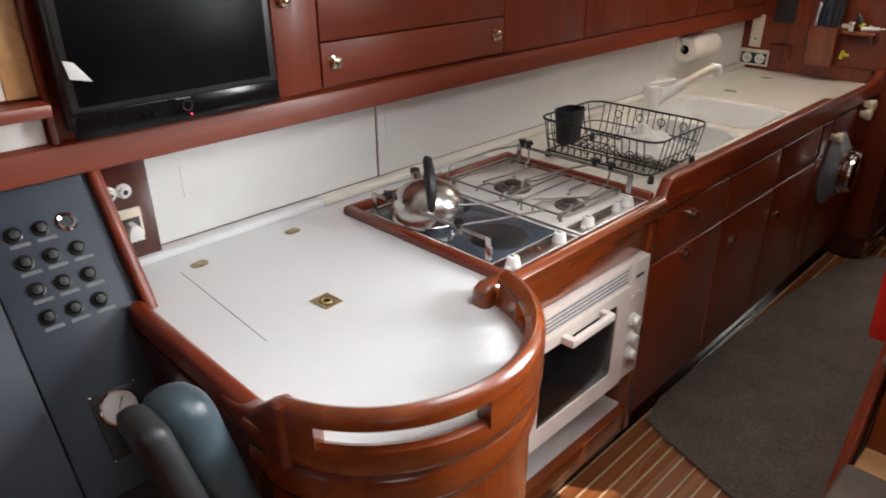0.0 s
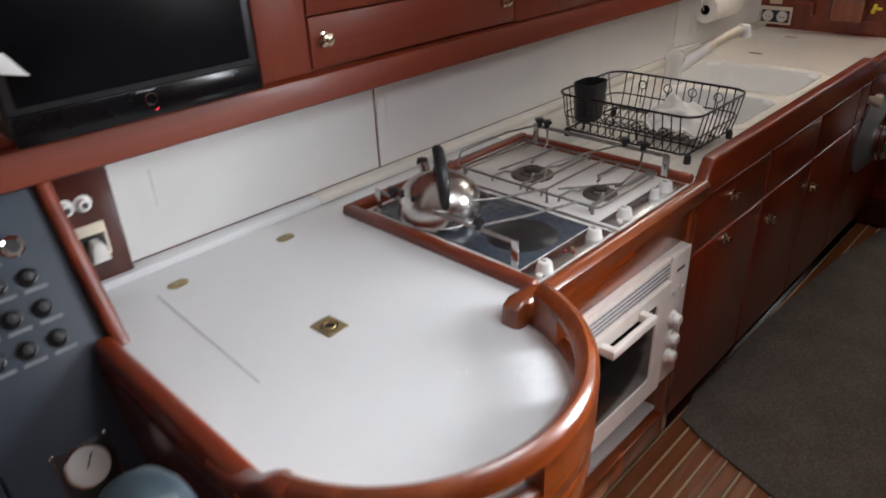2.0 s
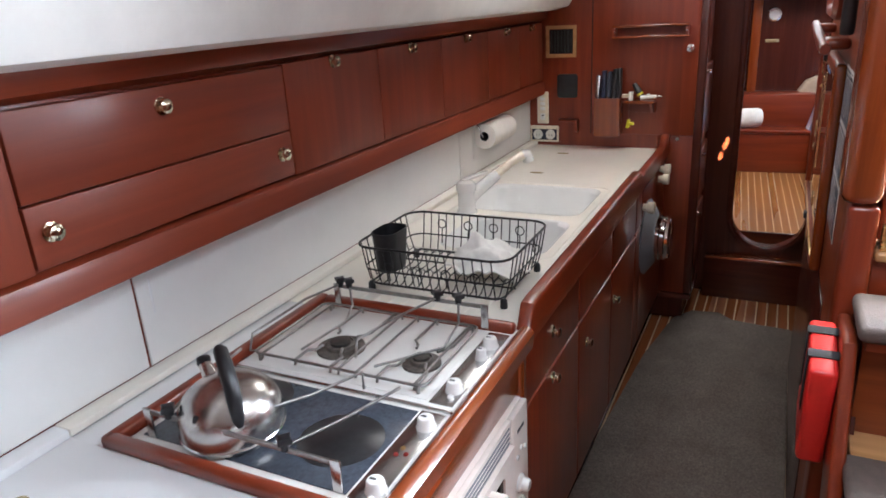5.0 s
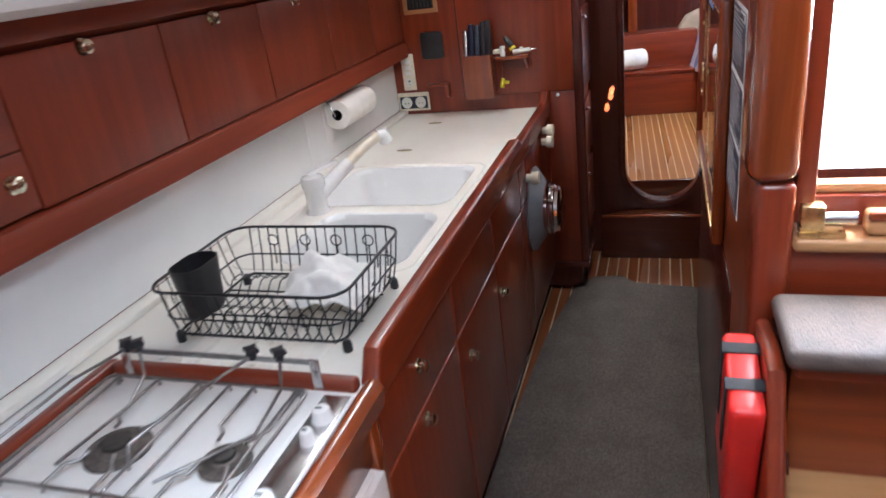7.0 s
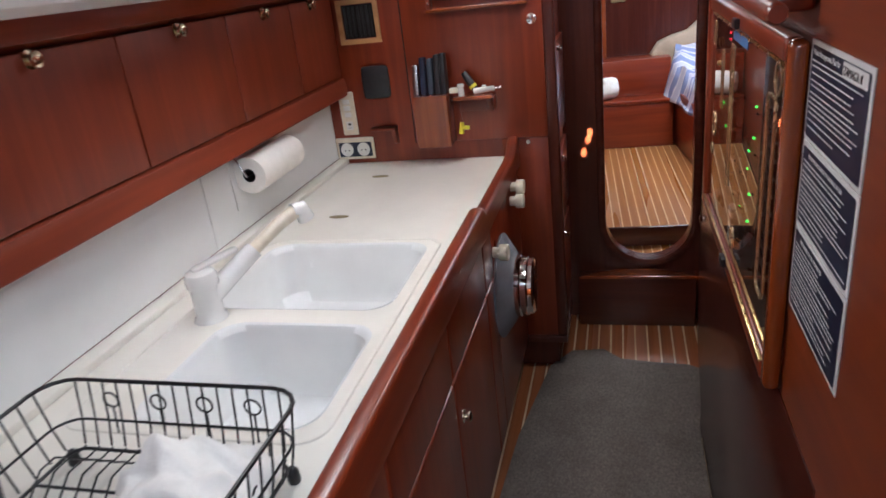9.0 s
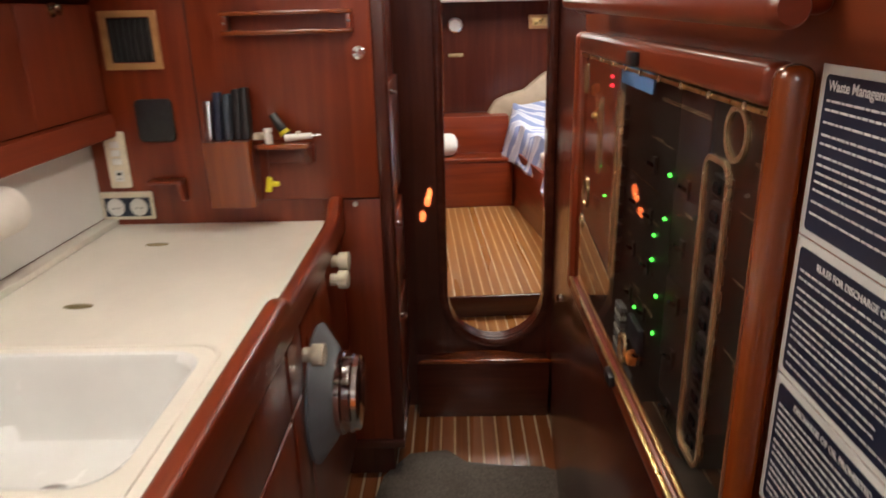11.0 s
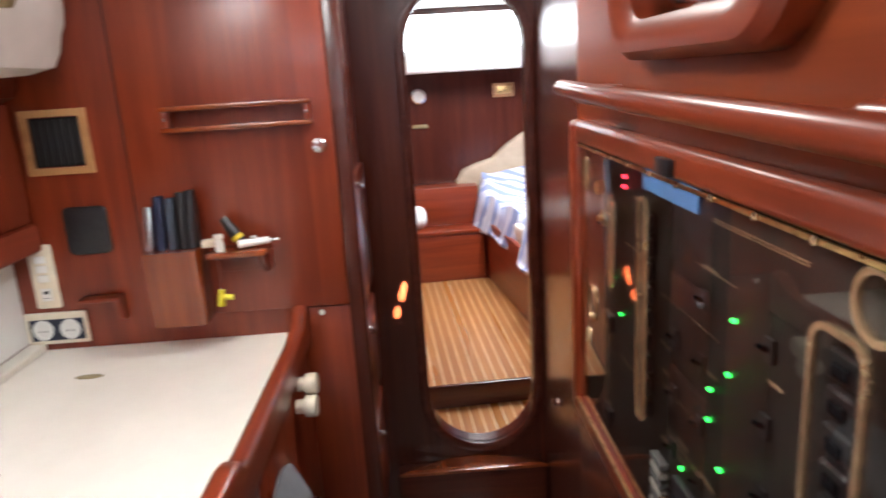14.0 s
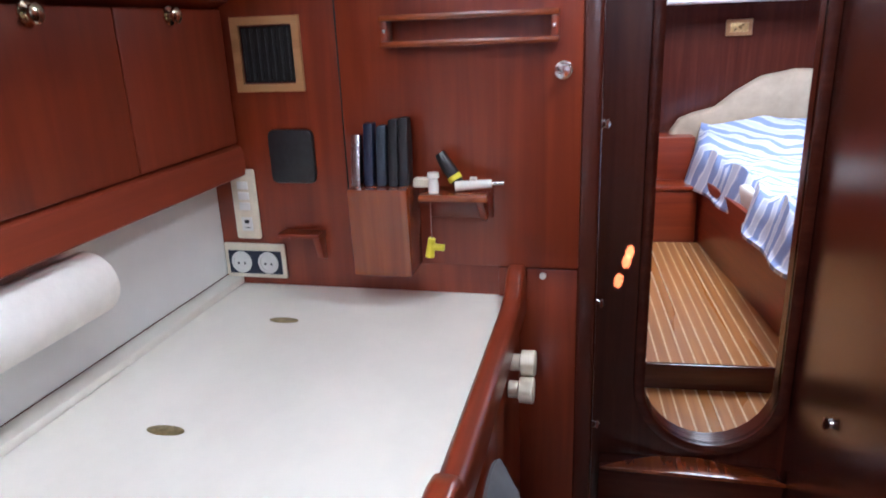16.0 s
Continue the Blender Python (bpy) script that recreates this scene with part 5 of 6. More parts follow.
def notices():
    p = thing("notice_board", (2.55, 0.72, 1.0), "three navy printed notices with white borders", "notice")
    x0, x1 = 2.440, 2.695
    rnd = random.Random(9)
    yb = Y_NAV + 0.002
    for k, (z0, z1) in enumerate(((1.284, 1.419), (1.157, 1.282), (1.022, 1.155))):
        sheet = part("sheet", box(x0, x1, Y_NAV + 0.0005, yb, z0, z1, 0), white_print, p)
        part("navy_field", prism(rrect(x0 + 0.008, x1 - 0.008, z0 + 0.006, z1 - 0.007, 0.004, 3), "y", yb, yb + 0.0006, 0), navy, sheet)
        yt = yb + 0.0006
        xl = x1 - 0.013
        title = ("Waste Management Plan for", "RULES FOR DISCHARGE OF GARBAGE AT SEA", "DISCHARGE OF OIL PROHIBITED")[k]
        size = 0.0108 if k == 0 else 0.0078
        text(title, size, pose(xl - (0.024 if k else 0), yt, z1 - 0.0185, 90, 0, 180), white_print, "lettering", sheet, 0.0002, 0.00022)
        z = z1 - 0.027
        while z > z0 + 0.012:
            size = rnd.uniform(0.75, 1.0)
            xe = xl - (xl - x0 - 0.012) * (size if rnd.random() < 0.75 else 0.55)
            xx = xl
            while xx > xe:
                wlen = rnd.uniform(0.004, 0.014)
                part("text_line", box(max(xx - wlen, xe), xx, yt, yt + 0.0003, z, z + 0.0017, 0), white_print, sheet)
                xx -= wlen + 0.0016
            z -= 0.0068 if rnd.random() < 0.8 else 0.0095
    part("name_label", prism(rrect(x0 + 0.014, x0 + 0.106, 1.393, 1.411, 0.003, 3), "y", yb + 0.0006, yb + 0.0010, 0), white_print, p, "handwritten white name label")
    text("ZAMAGA II", 0.0140, pose(x0 + 0.102, yb + 0.0010, 1.3965, 90, 0, 180), black, "lettering", p)


notices()
# ---- companionway ----


def companionway():
    xw = 2.20
    s = setting("wall_companionway", join(box(xw, xw + 0.06, -1.65, -0.42, 0, 1.98, 0), box(xw, xw + 0.06, -0.42, 0.66, 0.0, 1.084, 0), box(xw, xw + 0.06, -0.42, 0.66, 1.94, 1.98, 0)), wood_z, "mahogany bulkhead with the companionway opening", "wall")
    part("post", box(xw - 0.045, xw + 0.06, 0.662, Y_NAV + 0.004, 0.0, 1.20, 0.012, 3), wood_z, s)
    part("post_head", box(xw - 0.060, xw + 0.06, 0.662, Y_NAV + 0.020, 1.203, 1.978, 0.022, 4), rail_z, s, "rounded mahogany post head")
    part("jamb", box(xw - 0.02, xw + 0.05, 0.632, 0.661, 1.125, 1.978, 0.006), wood_z, s)
    part("sill", box(xw - 0.045, xw + 0.08, -0.42, 0.661, 1.085, 1.108, 0.008, 3), teak, s)
    part("sill_face", box(xw - 0.02, xw, -0.42, 0.661, 0.98, 1.084, 0.002), wood_y, s)
    part("threshold", box(xw + 0.01, xw + 0.06, -0.42, 0.631, 1.108, 1.160, 0.006), wood_y, s)
    part("inner_rail", box(xw + 0.02, xw + 0.05, -0.42, 0.631, 1.160, 1.176, 0.005), teak, s)
    # doors stand open, the cockpit beyond is all daylight
    setting("backdrop_daylight", box(4.0, 4.02, -3.2, 0.60, 0.6, 4.2, 0), daylight_card, "white daylight beyond the companionway", "backdrop")
    h = thing("barrel_bolt", (xw, 0.61, 1.108), "brass barrel bolt on the companionway sill", "bolt")
    part("plate", box(xw - 0.040, xw - 0.012, 0.590, 0.655, 1.108, 1.118, 0.002), brass, h)
    part("bracket", box(xw - 0.038, xw - 0.010, 0.620, 0.654, 1.118, 1.160, 0.003), brass, h)
    part("barrel", tube([(xw - 0.024, 0.575, 1.136), (xw - 0.024, 0.63, 1.136)], 0.010, 12), steel, h)
    w = thing("washboard_grip", (xw, 0.3, 1.108), "varnished teak block on the companionway sill", "board")
    part("block", box(xw - 0.035, xw + 0.004, -0.10, 0.562, 1.108, 1.145, 0.010, 3), teak, w)
    part("lip", box(xw - 0.040, xw - 0.030, -0.10, 0.562, 1.135, 1.150, 0.004), rail_x, w)
    st = thing("companionway_steps", (2.0, 0.3, 0.0), "mahogany companionway steps with carpeted treads", "stairs")
    y0, y1 = -0.25, 0.686
    levels = ((1.965, 1.03), (1.78, 0.79), (1.60, 0.53))
    for k, (x, z) in enumerate(levels):
        back = 2.155 if k == 0 else levels[k - 1][0] + 0.10
        part("tread", box(x + 0.01, back, y0, y1 - 0.01, z - 0.055, z - 0.031 + 0.018 * (k > 0), 0.004), teak if k else wood_y, st)
        part("tread_pad", box(x - 0.012, back - (0.14 if k else 0.02), y0, y1 + 0.006, z - 0.032, z, 0.016, 4), tan_carpet, st, "worn brown carpet pad")
        part("riser", box(x + 0.055, x + 0.075, y0, y1 - 0.012, max(0, z - 0.30), z - 0.055, 0.002), lit_riser_wood, st)
    # sloping stringer on the aisle side
    part("stringer", prism([(1.52, 0.0), (1.62, 0.0), (2.14, 0.975), (2.03, 0.99), (1.98, 0.985)], "y", y1, y1 + 0.026, 0.009, 3), wood_z, st, "sloping mahogany side board")
    part("side_panel", prism([(1.62, 0.0), (2.155, 0.0), (2.155, 0.97), (2.10, 0.97)], "y", y1 - 0.02, y1 - 0.002, 0.0), dark_z, st)
    r = thing("safety_kit_bag", (1.99, 0.745, 0.70), "bright red padded safety bag with black straps", "bag")
    m = Matrix.Translation((2.045, 0.737, 0.838)) @ Matrix.Rotation(radians(-12), 4, "Y")
    body = box(-0.085, 0.085, -0.024, 0.026, -0.120, 0.120, 0.011, 4)
    part("body", moved(body, m), red_vinyl, r)
    for dx in (-0.030, 0.045):
        part("strap", moved(join(box(dx - 0.012, dx + 0.012, -0.026, 0.029, 0.1205, 0.123, 0.001), box(dx - 0.012, dx + 0.012, 0.0265, 0.029, -0.02, 0.121, 0.001)), m), webbing, r, "black webbing strap")


companionway()

# ---- cooker hobs ----


def tile(x0, x1, y0, y1, z0, z1, b=0.002):
    return box(x0, x1, y0, y1, z0, z1, b)


def hob_knob(x, y, z, parent, r=0.0165, h=0.019):
    k = part("control_knob", lathe([(r * 1.15, 0.0), (r * 1.12, 0.004), (r, 0.007), (r * 0.92, h), (r * 0.78, h + 0.003), (0.001, h + 0.0035)], (x, y, z), "z", 20), enamel, parent, "white control knob")
    part("pointer", box(x - 0.002, x + 0.002, y - 0.002, y + r * 0.55, z + h + 0.0033, z + h + 0.0042, 0.0), black, k)
    return k


def hobs():
    z = 0.897
    e = thing("ceramic_hob", (1.475, 1.6, z), "two-zone black ceramic hob with white edging", "hob")
    part("frame", tile(1.335, 1.613, 1.352, 1.872, z, z + 0.008, 0.003), enamel, e)
    part("glass", tile(1.352, 1.600, 1.412, 1.855, z + 0.008, z + 0.010, 0.001), glass_top, e, "speckled dark glass top")
    part("control_strip", tile(1.345, 1.606, 1.358, 1.408, z + 0.008, z + 0.0095, 0.001), steel, e, "brushed steel control strip")
    for cx, cy, r in ((1.472, 1.500, 0.078), (1.53, 1.735, 0.070)):
        part("cooking_zone", lathe([(r, 0.0), (r - 0.001, 0.0008), (0.001, 0.0009)], (cx, cy, z + 0.010), "z", 40), hot_zone, e)
    hob_knob(1.378, 1.372, z + 0.009, e)
    hob_knob(1.560, 1.376, z + 0.009, e)
    part("igniter", lathe([(0.007, 0.0), (0.007, 0.006), (0.001, 0.007)], (1.352, 1.366, z + 0.009), "z", 12), enamel, e)
    for x, y, m in ((1.476, 1.372, led_off), (1.49, 1.385, brass), (1.47, 1.388, led_off)):
        part("pilot_lamp", lathe([(0.005, 0.0), (0.004, 0.002), (0.001, 0.0025)], (x, y, z + 0.0095), "z", 10), m, e)
    g = thing("gas_hob", (1.77, 1.6, z), "white enamel two-burner gas hob with wire grid", "hob")
    part("plate", tile(1.622, 1.952, 1.352, 1.872, z, z + 0.010, 0.004), enamel, g)
    part("pan_well", tile(1.638, 1.936, 1.415, 1.855, z + 0.010, z + 0.0115, 0.001), enamel, g)
    part("control_strip", tile(1.632, 1.942, 1.358, 1.408, z + 0.010, z + 0.0115, 0.001), steel, g, "brushed steel control strip")
    for cx, cy, r in ((1.758, 1.690, 0.055), (1.758, 1.487, 0.042)):
        b = part("burner", lathe([(r, 0.0), (r * 0.98, 0.005), (r * 0.62, 0.006), (r * 0.60, 0.014), (r * 0.52, 0.016), (r * 0.50, 0.013), (0.001, 0.012)], (cx, cy, z + 0.0115), "z", 32), burner_plate, g, "blackened cast burner")
        part("burner_cap", lathe([(r * 0.42, 0.012), (r * 0.42, 0.019), (r * 0.36, 0.021), (0.001, 0.0215)], (cx, cy, z + 0.0115), "z", 24), iron, b)
    hob_knob(1.686, 1.378, z + 0.0115, g)
    part("igniter", lathe([(0.007, 0.0), (0.007, 0.006), (0.001, 0.007)], (1.655, 1.372, z + 0.0115), "z", 12), enamel, g)
    hob_knob(1.822, 1.378, z + 0.0115, g, 0.012, 0.020)
    hob_knob(1.878, 1.380, z + 0.0115, g)
    part("seam_strip", tile(1.613, 1.622, 1.352, 1.872, z, z + 0.012, 0.003), steel, g)
    # wire pan grid
    zt = z + 0.030
    w = 0.0032
    rim = [(p[0], p[1], zt) for p in rrect(1.650, 1.925, 1.425, 1.845, 0.016, 4)]
    grid = part("pan_grid", tube(rim, w, 8, True), wire_steel, g, "bent steel wire pan grid")
    x0, x1, dip = 1.650, 1.925, zt - 0.012

    def bar(pts, r=w * 0.9):
        part("grid_bar", tube(pts, r, 8), wire_steel, grid)
    for y in (1.625, 1.582, 1.822, 1.448):
        bar([(x0, y, dip), (x0 + 0.004, y, zt), (x1 - 0.004, y, zt), (x1, y, dip)])
    for cx, cy, r in ((1.758, 1.690, 0.030), (1.758, 1.487, 0.026)):
        for sx, xe in ((-1, x0), (1, x1)):
            for sy in (-1, 1):
                y = cy + sy * 0.045
                xk = cx + sx * 0.060
                bar([(xe, y, dip), (xe - sx * 0.004, y, zt), (xk, y, zt), (xk - sx * 0.014, y - sy * 0.014, zt - 0.003), (cx + sx * r, y - sy * 0.020, zt + 0.001)], w)
    for x, y in ((1.652, 1.44), (1.923, 1.44), (1.652, 1.83), (1.923, 1.83)):
        part("grid_foot", tube([(x, y, zt), (x, y, z + 0.011)], w * 1.3, 8), wire_steel, grid)
    return e, g


led_off = paint("dark_red_lamp", (0.22, 0.02, 0.015), 0.3, 0.1, 30)
hobs()


def star_knob(x, y, z, parent):
    pts = []
    for i in range(12):
        a = 2 * math.pi * i / 12
        r = 0.0165 if i % 3 == 0 else 0.0105
        pts.append((x + r * math.cos(a), y + r * math.sin(a)))
    part("star_knob", join(prism(pts, "z", z, z + 0.012, 0.003), lathe([(0.008, -0.012), (0.008, 0.001)], (x, y, z), "z", 12)), black, parent, "black star knob")


def pan_clamp(x, y0, y1, name_label, arms, z=0.962):
    """A steel fiddle bar on two feet with adjustable wire arms held by star knobs."""
    t = thing("pan_clamp", (x, (y0 + y1) / 2, 0.905), name_label, "pan clamp", group="pan clamps")
    part("bar", box(x - 0.002, x + 0.002, y0, y1, z - 0.005, z + 0.005, 0.001), wire_steel, t)
    for y in (y0, y1):
        part("foot", box(x - 0.0022, x + 0.0022, y - 0.009, y + 0.009, 0.908, z + 0.0055, 0.001), steel, t)
    for (ky, line) in arms:
        star_knob(x, ky, z + 0.012, t)
        part("wire_arm", tube(line, 0.0030, 8), wire_steel, t)
    return t


pan_clamp(1.352, 1.425, 1.83, "steel pan clamp bar before the kettle", [
    (1.775, [(1.350, 1.775, 0.968), (1.43, 1.80, 0.965), (1.60, 1.83, 0.962)]),
    (1.700, [(1.350, 1.700, 0.968), (1.40, 1.645, 0.966), (1.50, 1.575, 0.965), (1.60, 1.53, 0.966), (1.60, 1.53, 0.93)]),
    (1.520, [(1.350, 1.520, 0.968), (1.45, 1.475, 0.968), (1.57, 1.43, 0.970)])])
pan_clamp(1.958, 1.425, 1.83, "steel pan clamp bar beside the dish rack", [
    (1.818, [(1.958, 1.818, 0.968), (1.85, 1.848, 0.968), (1.665, 1.855, 0.962), (1.648, 1.852, 0.93), (1.662, 1.842, 0.925)]),
    (1.792, [(1.958, 1.792, 0.968), (1.925, 1.765, 0.932), (1.84, 1.73, 0.931), (1.69, 1.745, 0.931)]),
    (1.545, [(1.958, 1.545, 0.968), (1.83, 1.59, 0.966), (1.715, 1.615, 0.964), (1.697, 1.610, 0.931)]),
    (1.490, [(1.958, 1.490, 0.968), (1.915, 1.472, 0.933), (1.80, 1.455, 0.932), (1.68, 1.555, 0.931)])])


def kettle():
    c = (1.425, 1.702, 0.9072)
    t = thing("kettle", c, "round stainless steel kettle with a black handle", "kettle")
    prof = [(0.082, 0.0), (0.090, 0.004), (0.093, 0.014), (0.093, 0.044), (0.090, 0.060), (0.081, 0.077), (0.065, 0.092), (0.044, 0.103), (0.020, 0.109), (0.001, 0.110)]
    part("body", lathe(prof, c, "z", 48), kettle_steel, t)
    part("base_band", lathe([(0.0925, 0.009), (0.0950, 0.013), (0.0925, 0.017)], c, "z", 48, cap=False), steel, t)
    a = Vector((-0.60, -0.80, 0)).normalized()
    o = Vector(c)

    def strap(line, w, h):
        side = Vector((-a.y, a.x, 0))
        bm = bmesh.new()
        rows = []
        for i, (q, k) in enumerate(line):
            d = (line[min(i + 1, len(line) - 1)][0] - line[max(i - 1, 0)][0]).normalized()
            nrm = d.cross(side).normalized()
            rows.append([bm.verts.new(q + side * (w * k * math.cos(2 * math.pi * j / 12)) + nrm * (h * k * math.sin(2 * math.pi * j / 12))) for j in range(12)])
        for p, q in zip(rows, rows[1:]):
            for j in range(12):
                bm.faces.new((p[j], p[(j + 1) % 12], q[(j + 1) % 12], q[j]))
        bm.faces.new(rows[0])
        bm.faces.new(rows[-1])
        bmesh.ops.recalc_face_normals(bm, faces=bm.faces[:])
        return smooth(bm, 60)
    up = Vector((0, 0, 1))
    part("handle", strap([(o + a * 0.085 + up * 0.056, 0.75), (o + a * 0.083 + up * 0.088, 1.05), (o + a * 0.070 + up * 0.124, 1.15), (o + a * 0.036 + up * 0.152, 1.15), (o + a * 0.004 + up * 0.166, 1.05), (o - a * 0.012 + up * 0.164, 0.7)], 0.012, 0.008), black, t, "curved black handle")
    part("handle_strap", tube([o - a * 0.010 + up * 0.164, o - a * 0.030 + up * 0.152, o - a * 0.040 + up * 0.110], 0.0055, 8), steel, t)
    part("lid_knob", lathe([(0.009, 0.106), (0.009, 0.113), (0.012, 0.116), (0.011, 0.122), (0.001, 0.123)], c, "z", 18), black, t)
    b = Vector((0.45, 0.89, 0)).normalized()
    part("spout", tube([o + b * 0.076 + up * 0.064, o + b * 0.100 + up * 0.082, o + b * 0.117 + up * 0.092], [0.018, 0.014, 0.012], 14), kettle_steel, t)
    part("spout_cap", lathe([(0.014, 0.0), (0.013, 0.012), (0.001, 0.016)], tuple(o + b * 0.117 + up * 0.090), "z", 14), black, t)


kettle_steel = paint("kettle_steel", (0.58, 0.56, 0.54), 0.24, 0.12, 20, metal=1.0, bumpy=0.01)
kettle()


def dish_rack():
    x0, x1, y0, y1 = 2.075, 2.365, 1.425, 1.815
    z0, z1 = 0.925, 1.035
    t = thing("dish_rack", (2.22, 1.62, Z_TOP), "black wire dish rack on the draining board", "dish rack")
    s = 0.022

    def loop(grow, z, r):
        return [(p[0], p[1], z) for p in rrect(x0 - grow, x1 + grow, y0 - grow, y1 + grow, r, 4)]
    part("top_rim", tube(loop(s, z1, 0.05), 0.0033, 8, True), black_wire, t)
    part("middle_wire", tube(loop(s * 0.45, z0 + 0.045, 0.04), 0.0021, 6, True), black_wire, t)
    part("base_rim", tube(loop(-0.006, z0, 0.025), 0.0030, 8, True), black_wire, t)
    n = 15
    wires, side = [], []
    for i in range(n):
        y = y0 + 0.02 + (y1 - y0 - 0.04) * i / (n - 1)
        for xe, xt in ((x0, x0 - s), (x1, x1 + s)):
            side.append(tube([(xt, y, z1), (xt + (xe - xt) * 0.5, y, z0 + 0.045), (xe, y, z0 + 0.004)], 0.0017, 6))
        # zig-zag plate supports along the bottom
        line = []
        for k in range(11):
            line.append((x0 + (x1 - x0) * k / 10, y, z0 + (0.024 if k in (2, 3, 7, 8) else 0.0)))
        wires.append(tube(line, 0.0017, 6))
    m = 9
    for i in range(m):
        x = x0 + 0.02 + (x1 - x0 - 0.04) * i / (m - 1)
        for ye, yt in ((y0, y0 - s), (y1, y1 + s)):
            side.append(tube([(x, yt, z1), (x, yt + (ye - yt) * 0.5, z0 + 0.045), (x, ye, z0 + 0.004)], 0.0017, 6))
    for x in (x0 + 0.09, x0 + 0.20):
        wires.append(tube([(x, y0, z0 - 0.002), (x, y1, z0 - 0.002)], 0.0024, 6))
    for w in wires:
        part("floor_wire", w, black_wire, t)
    for w in side:
        part("side_wire", w, black_wire, t)
    for y in (1.49, 1.57, 1.65, 1.735):
        for xx, zz in ((x1 + 0.0175, z0 + 0.078), (x0 - 0.0175, z0 + 0.058)):
            ring = [(xx, y + 0.013 * math.cos(a), zz + 0.013 * math.sin(a)) for a in [2 * math.pi * k / 14 for k in range(14)]]
            part("hook_loop", tube(ring, 0.0017, 6, True), black_wire, t)
            part("hook_stem", tube([(xx, y, zz - 0.013), (xx - 0.006 * (1 if xx > 2.2 else -1), y, z0 + 0.02)], 0.0017, 6), black_wire, t)
    for x, y in ((x0 + 0.015, y0 + 0.004), (x1 - 0.015, y0 + 0.004), (x0 + 0.015, y1 - 0.004), (x1 - 0.015, y1 - 0.004)):
        part("foot", lathe([(0.009, 0.0), (0.010, 0.004), (0.009, 0.020), (0.005, 0.026), (0.001, 0.027)], (x, y, Z_TOP + 0.0005), "z", 12), black, t)
    # cutlery cup hung on the rim
    c = thing("cutlery_cup", (2.13, 1.79, 0.94), "black plastic cutlery cup hooked in the rack", "cutlery holder")
    bm = bmesh.new()
    rows = []
    for grow, z in ((-0.004, 0.944), (0.0, 0.947), (0.011, 1.058), (0.0085, 1.058), (-0.003, 0.950)):
        rows.append([bm.verts.new((p[0], p[1], z)) for p in rrect(2.104 - grow, 2.190 + grow, 1.750 - grow, 1.802 + grow, 0.018 + grow, 4)])
    for p, q in zip(rows, rows[1:]):
        for i in range(len(p)):
            bm.faces.new((p[i], p[(i + 1) % len(p)], q[(i + 1) % len(p)], q[i]))
    bm.faces.new(rows[0])
    bm.faces.new(rows[-1])
    bmesh.ops.recalc_face_normals(bm, faces=bm.faces[:])
    part("cup", smooth(bm, 40), black, c)
    # dish cloth, crumpled
    bm = bmesh.new()
    nx, ny = 30, 24
    g = []
    for i in range(nx + 1):
        row = []
        for j in range(ny + 1):
            u, v = i / nx * 2 - 1, j / ny * 2 - 1
            p = Vector((u * 2.1, v * 2.1, 3.7))
            d = max(0.0, 1 - (u * u * 0.9 + v * v))
            h = 0.010 + 0.070 * d ** 0.7 * (0.62 + 0.55 * v) + 0.030 * noise.noise(p) + 0.012 * abs(noise.noise(p * 2.6))
            x = 2.262 + 0.085 * u + 0.014 * noise.noise(p * 1.3 + Vector((5, 0, 0)))
            y = 1.530 + 0.105 * v + 0.016 * noise.noise(p * 1.3 + Vector((0, 7, 0)))
            row.append(bm.verts.new((x, y, z0 + 0.016 + max(h, 0.0))))
        g.append(row)
    for i in range(nx):
        for j in range(ny):
            bm.faces.new((g[i][j], g[i + 1][j], g[i + 1][j + 1], g[i][j + 1]))
    bmesh.ops.recalc_face_normals(bm, faces=bm.faces[:])
    bmesh.ops.solidify(bm, geom=bm.faces[:], thickness=0.004)
    single("dish_cloth", smooth(bm, 80), cloth, "crumpled white dish cloth lying in the rack", "cloth")


dish_rack()


def tap():
    c = Vector((2.825, 1.852, Z_TOP))
    t = thing("kitchen_tap", tuple(c), "white mixer tap with a pull-out spray spout", "tap")
    part("column", lathe([(0.038, 0.0), (0.036, 0.006), (0.031, 0.012), (0.030, 0.075), (0.035, 0.082), (0.036, 0.100), (0.031, 0.113), (0.012, 0.120), (0.001, 0.121)], tuple(c), "z", 28), enamel, t)
    d = Vector((0.80, -0.60, 0)).normalized()
    p0 = c + Vector((0, 0, 0.050))
    part("spout_arm", tube([p0 + d * 0.010, p0 + d * 0.06 + Vector((0, 0, 0.030)), p0 + d * 0.13 + Vector((0, 0, 0.070))], [0.024, 0.023, 0.021], 18), enamel, t)
    part("hose_grip", tube([p0 + d * 0.131 + Vector((0, 0, 0.0705)), p0 + d * 0.20 + Vector((0, 0, 0.108)), p0 + d * 0.245 + Vector((0, 0, 0.125))], [0.015, 0.016, 0.017], 16), cream_plastic, t, "yellowed spray grip")
    part("spray_head", tube([p0 + d * 0.240 + Vector((0, 0, 0.128)), p0 + d * 0.262 + Vector((0, 0, 0.128)), p0 + d * 0.272 + Vector((0, 0, 0.100))], [0.018, 0.019, 0.021], 16), enamel, t)
    part("lever", prism(rrect(-0.016, 0.095, -0.013, 0.013, 0.011, 4), "z", 0.0, 0.009, 0.003), enamel, t).matrix_local = Matrix.Translation((0, 0, 0.118)) @ Matrix.Rotation(radians(-35), 4, "Z") @ Matrix.Rotation(radians(-8), 4, "Y") @ Matrix.Translation(tuple(c))


tap()


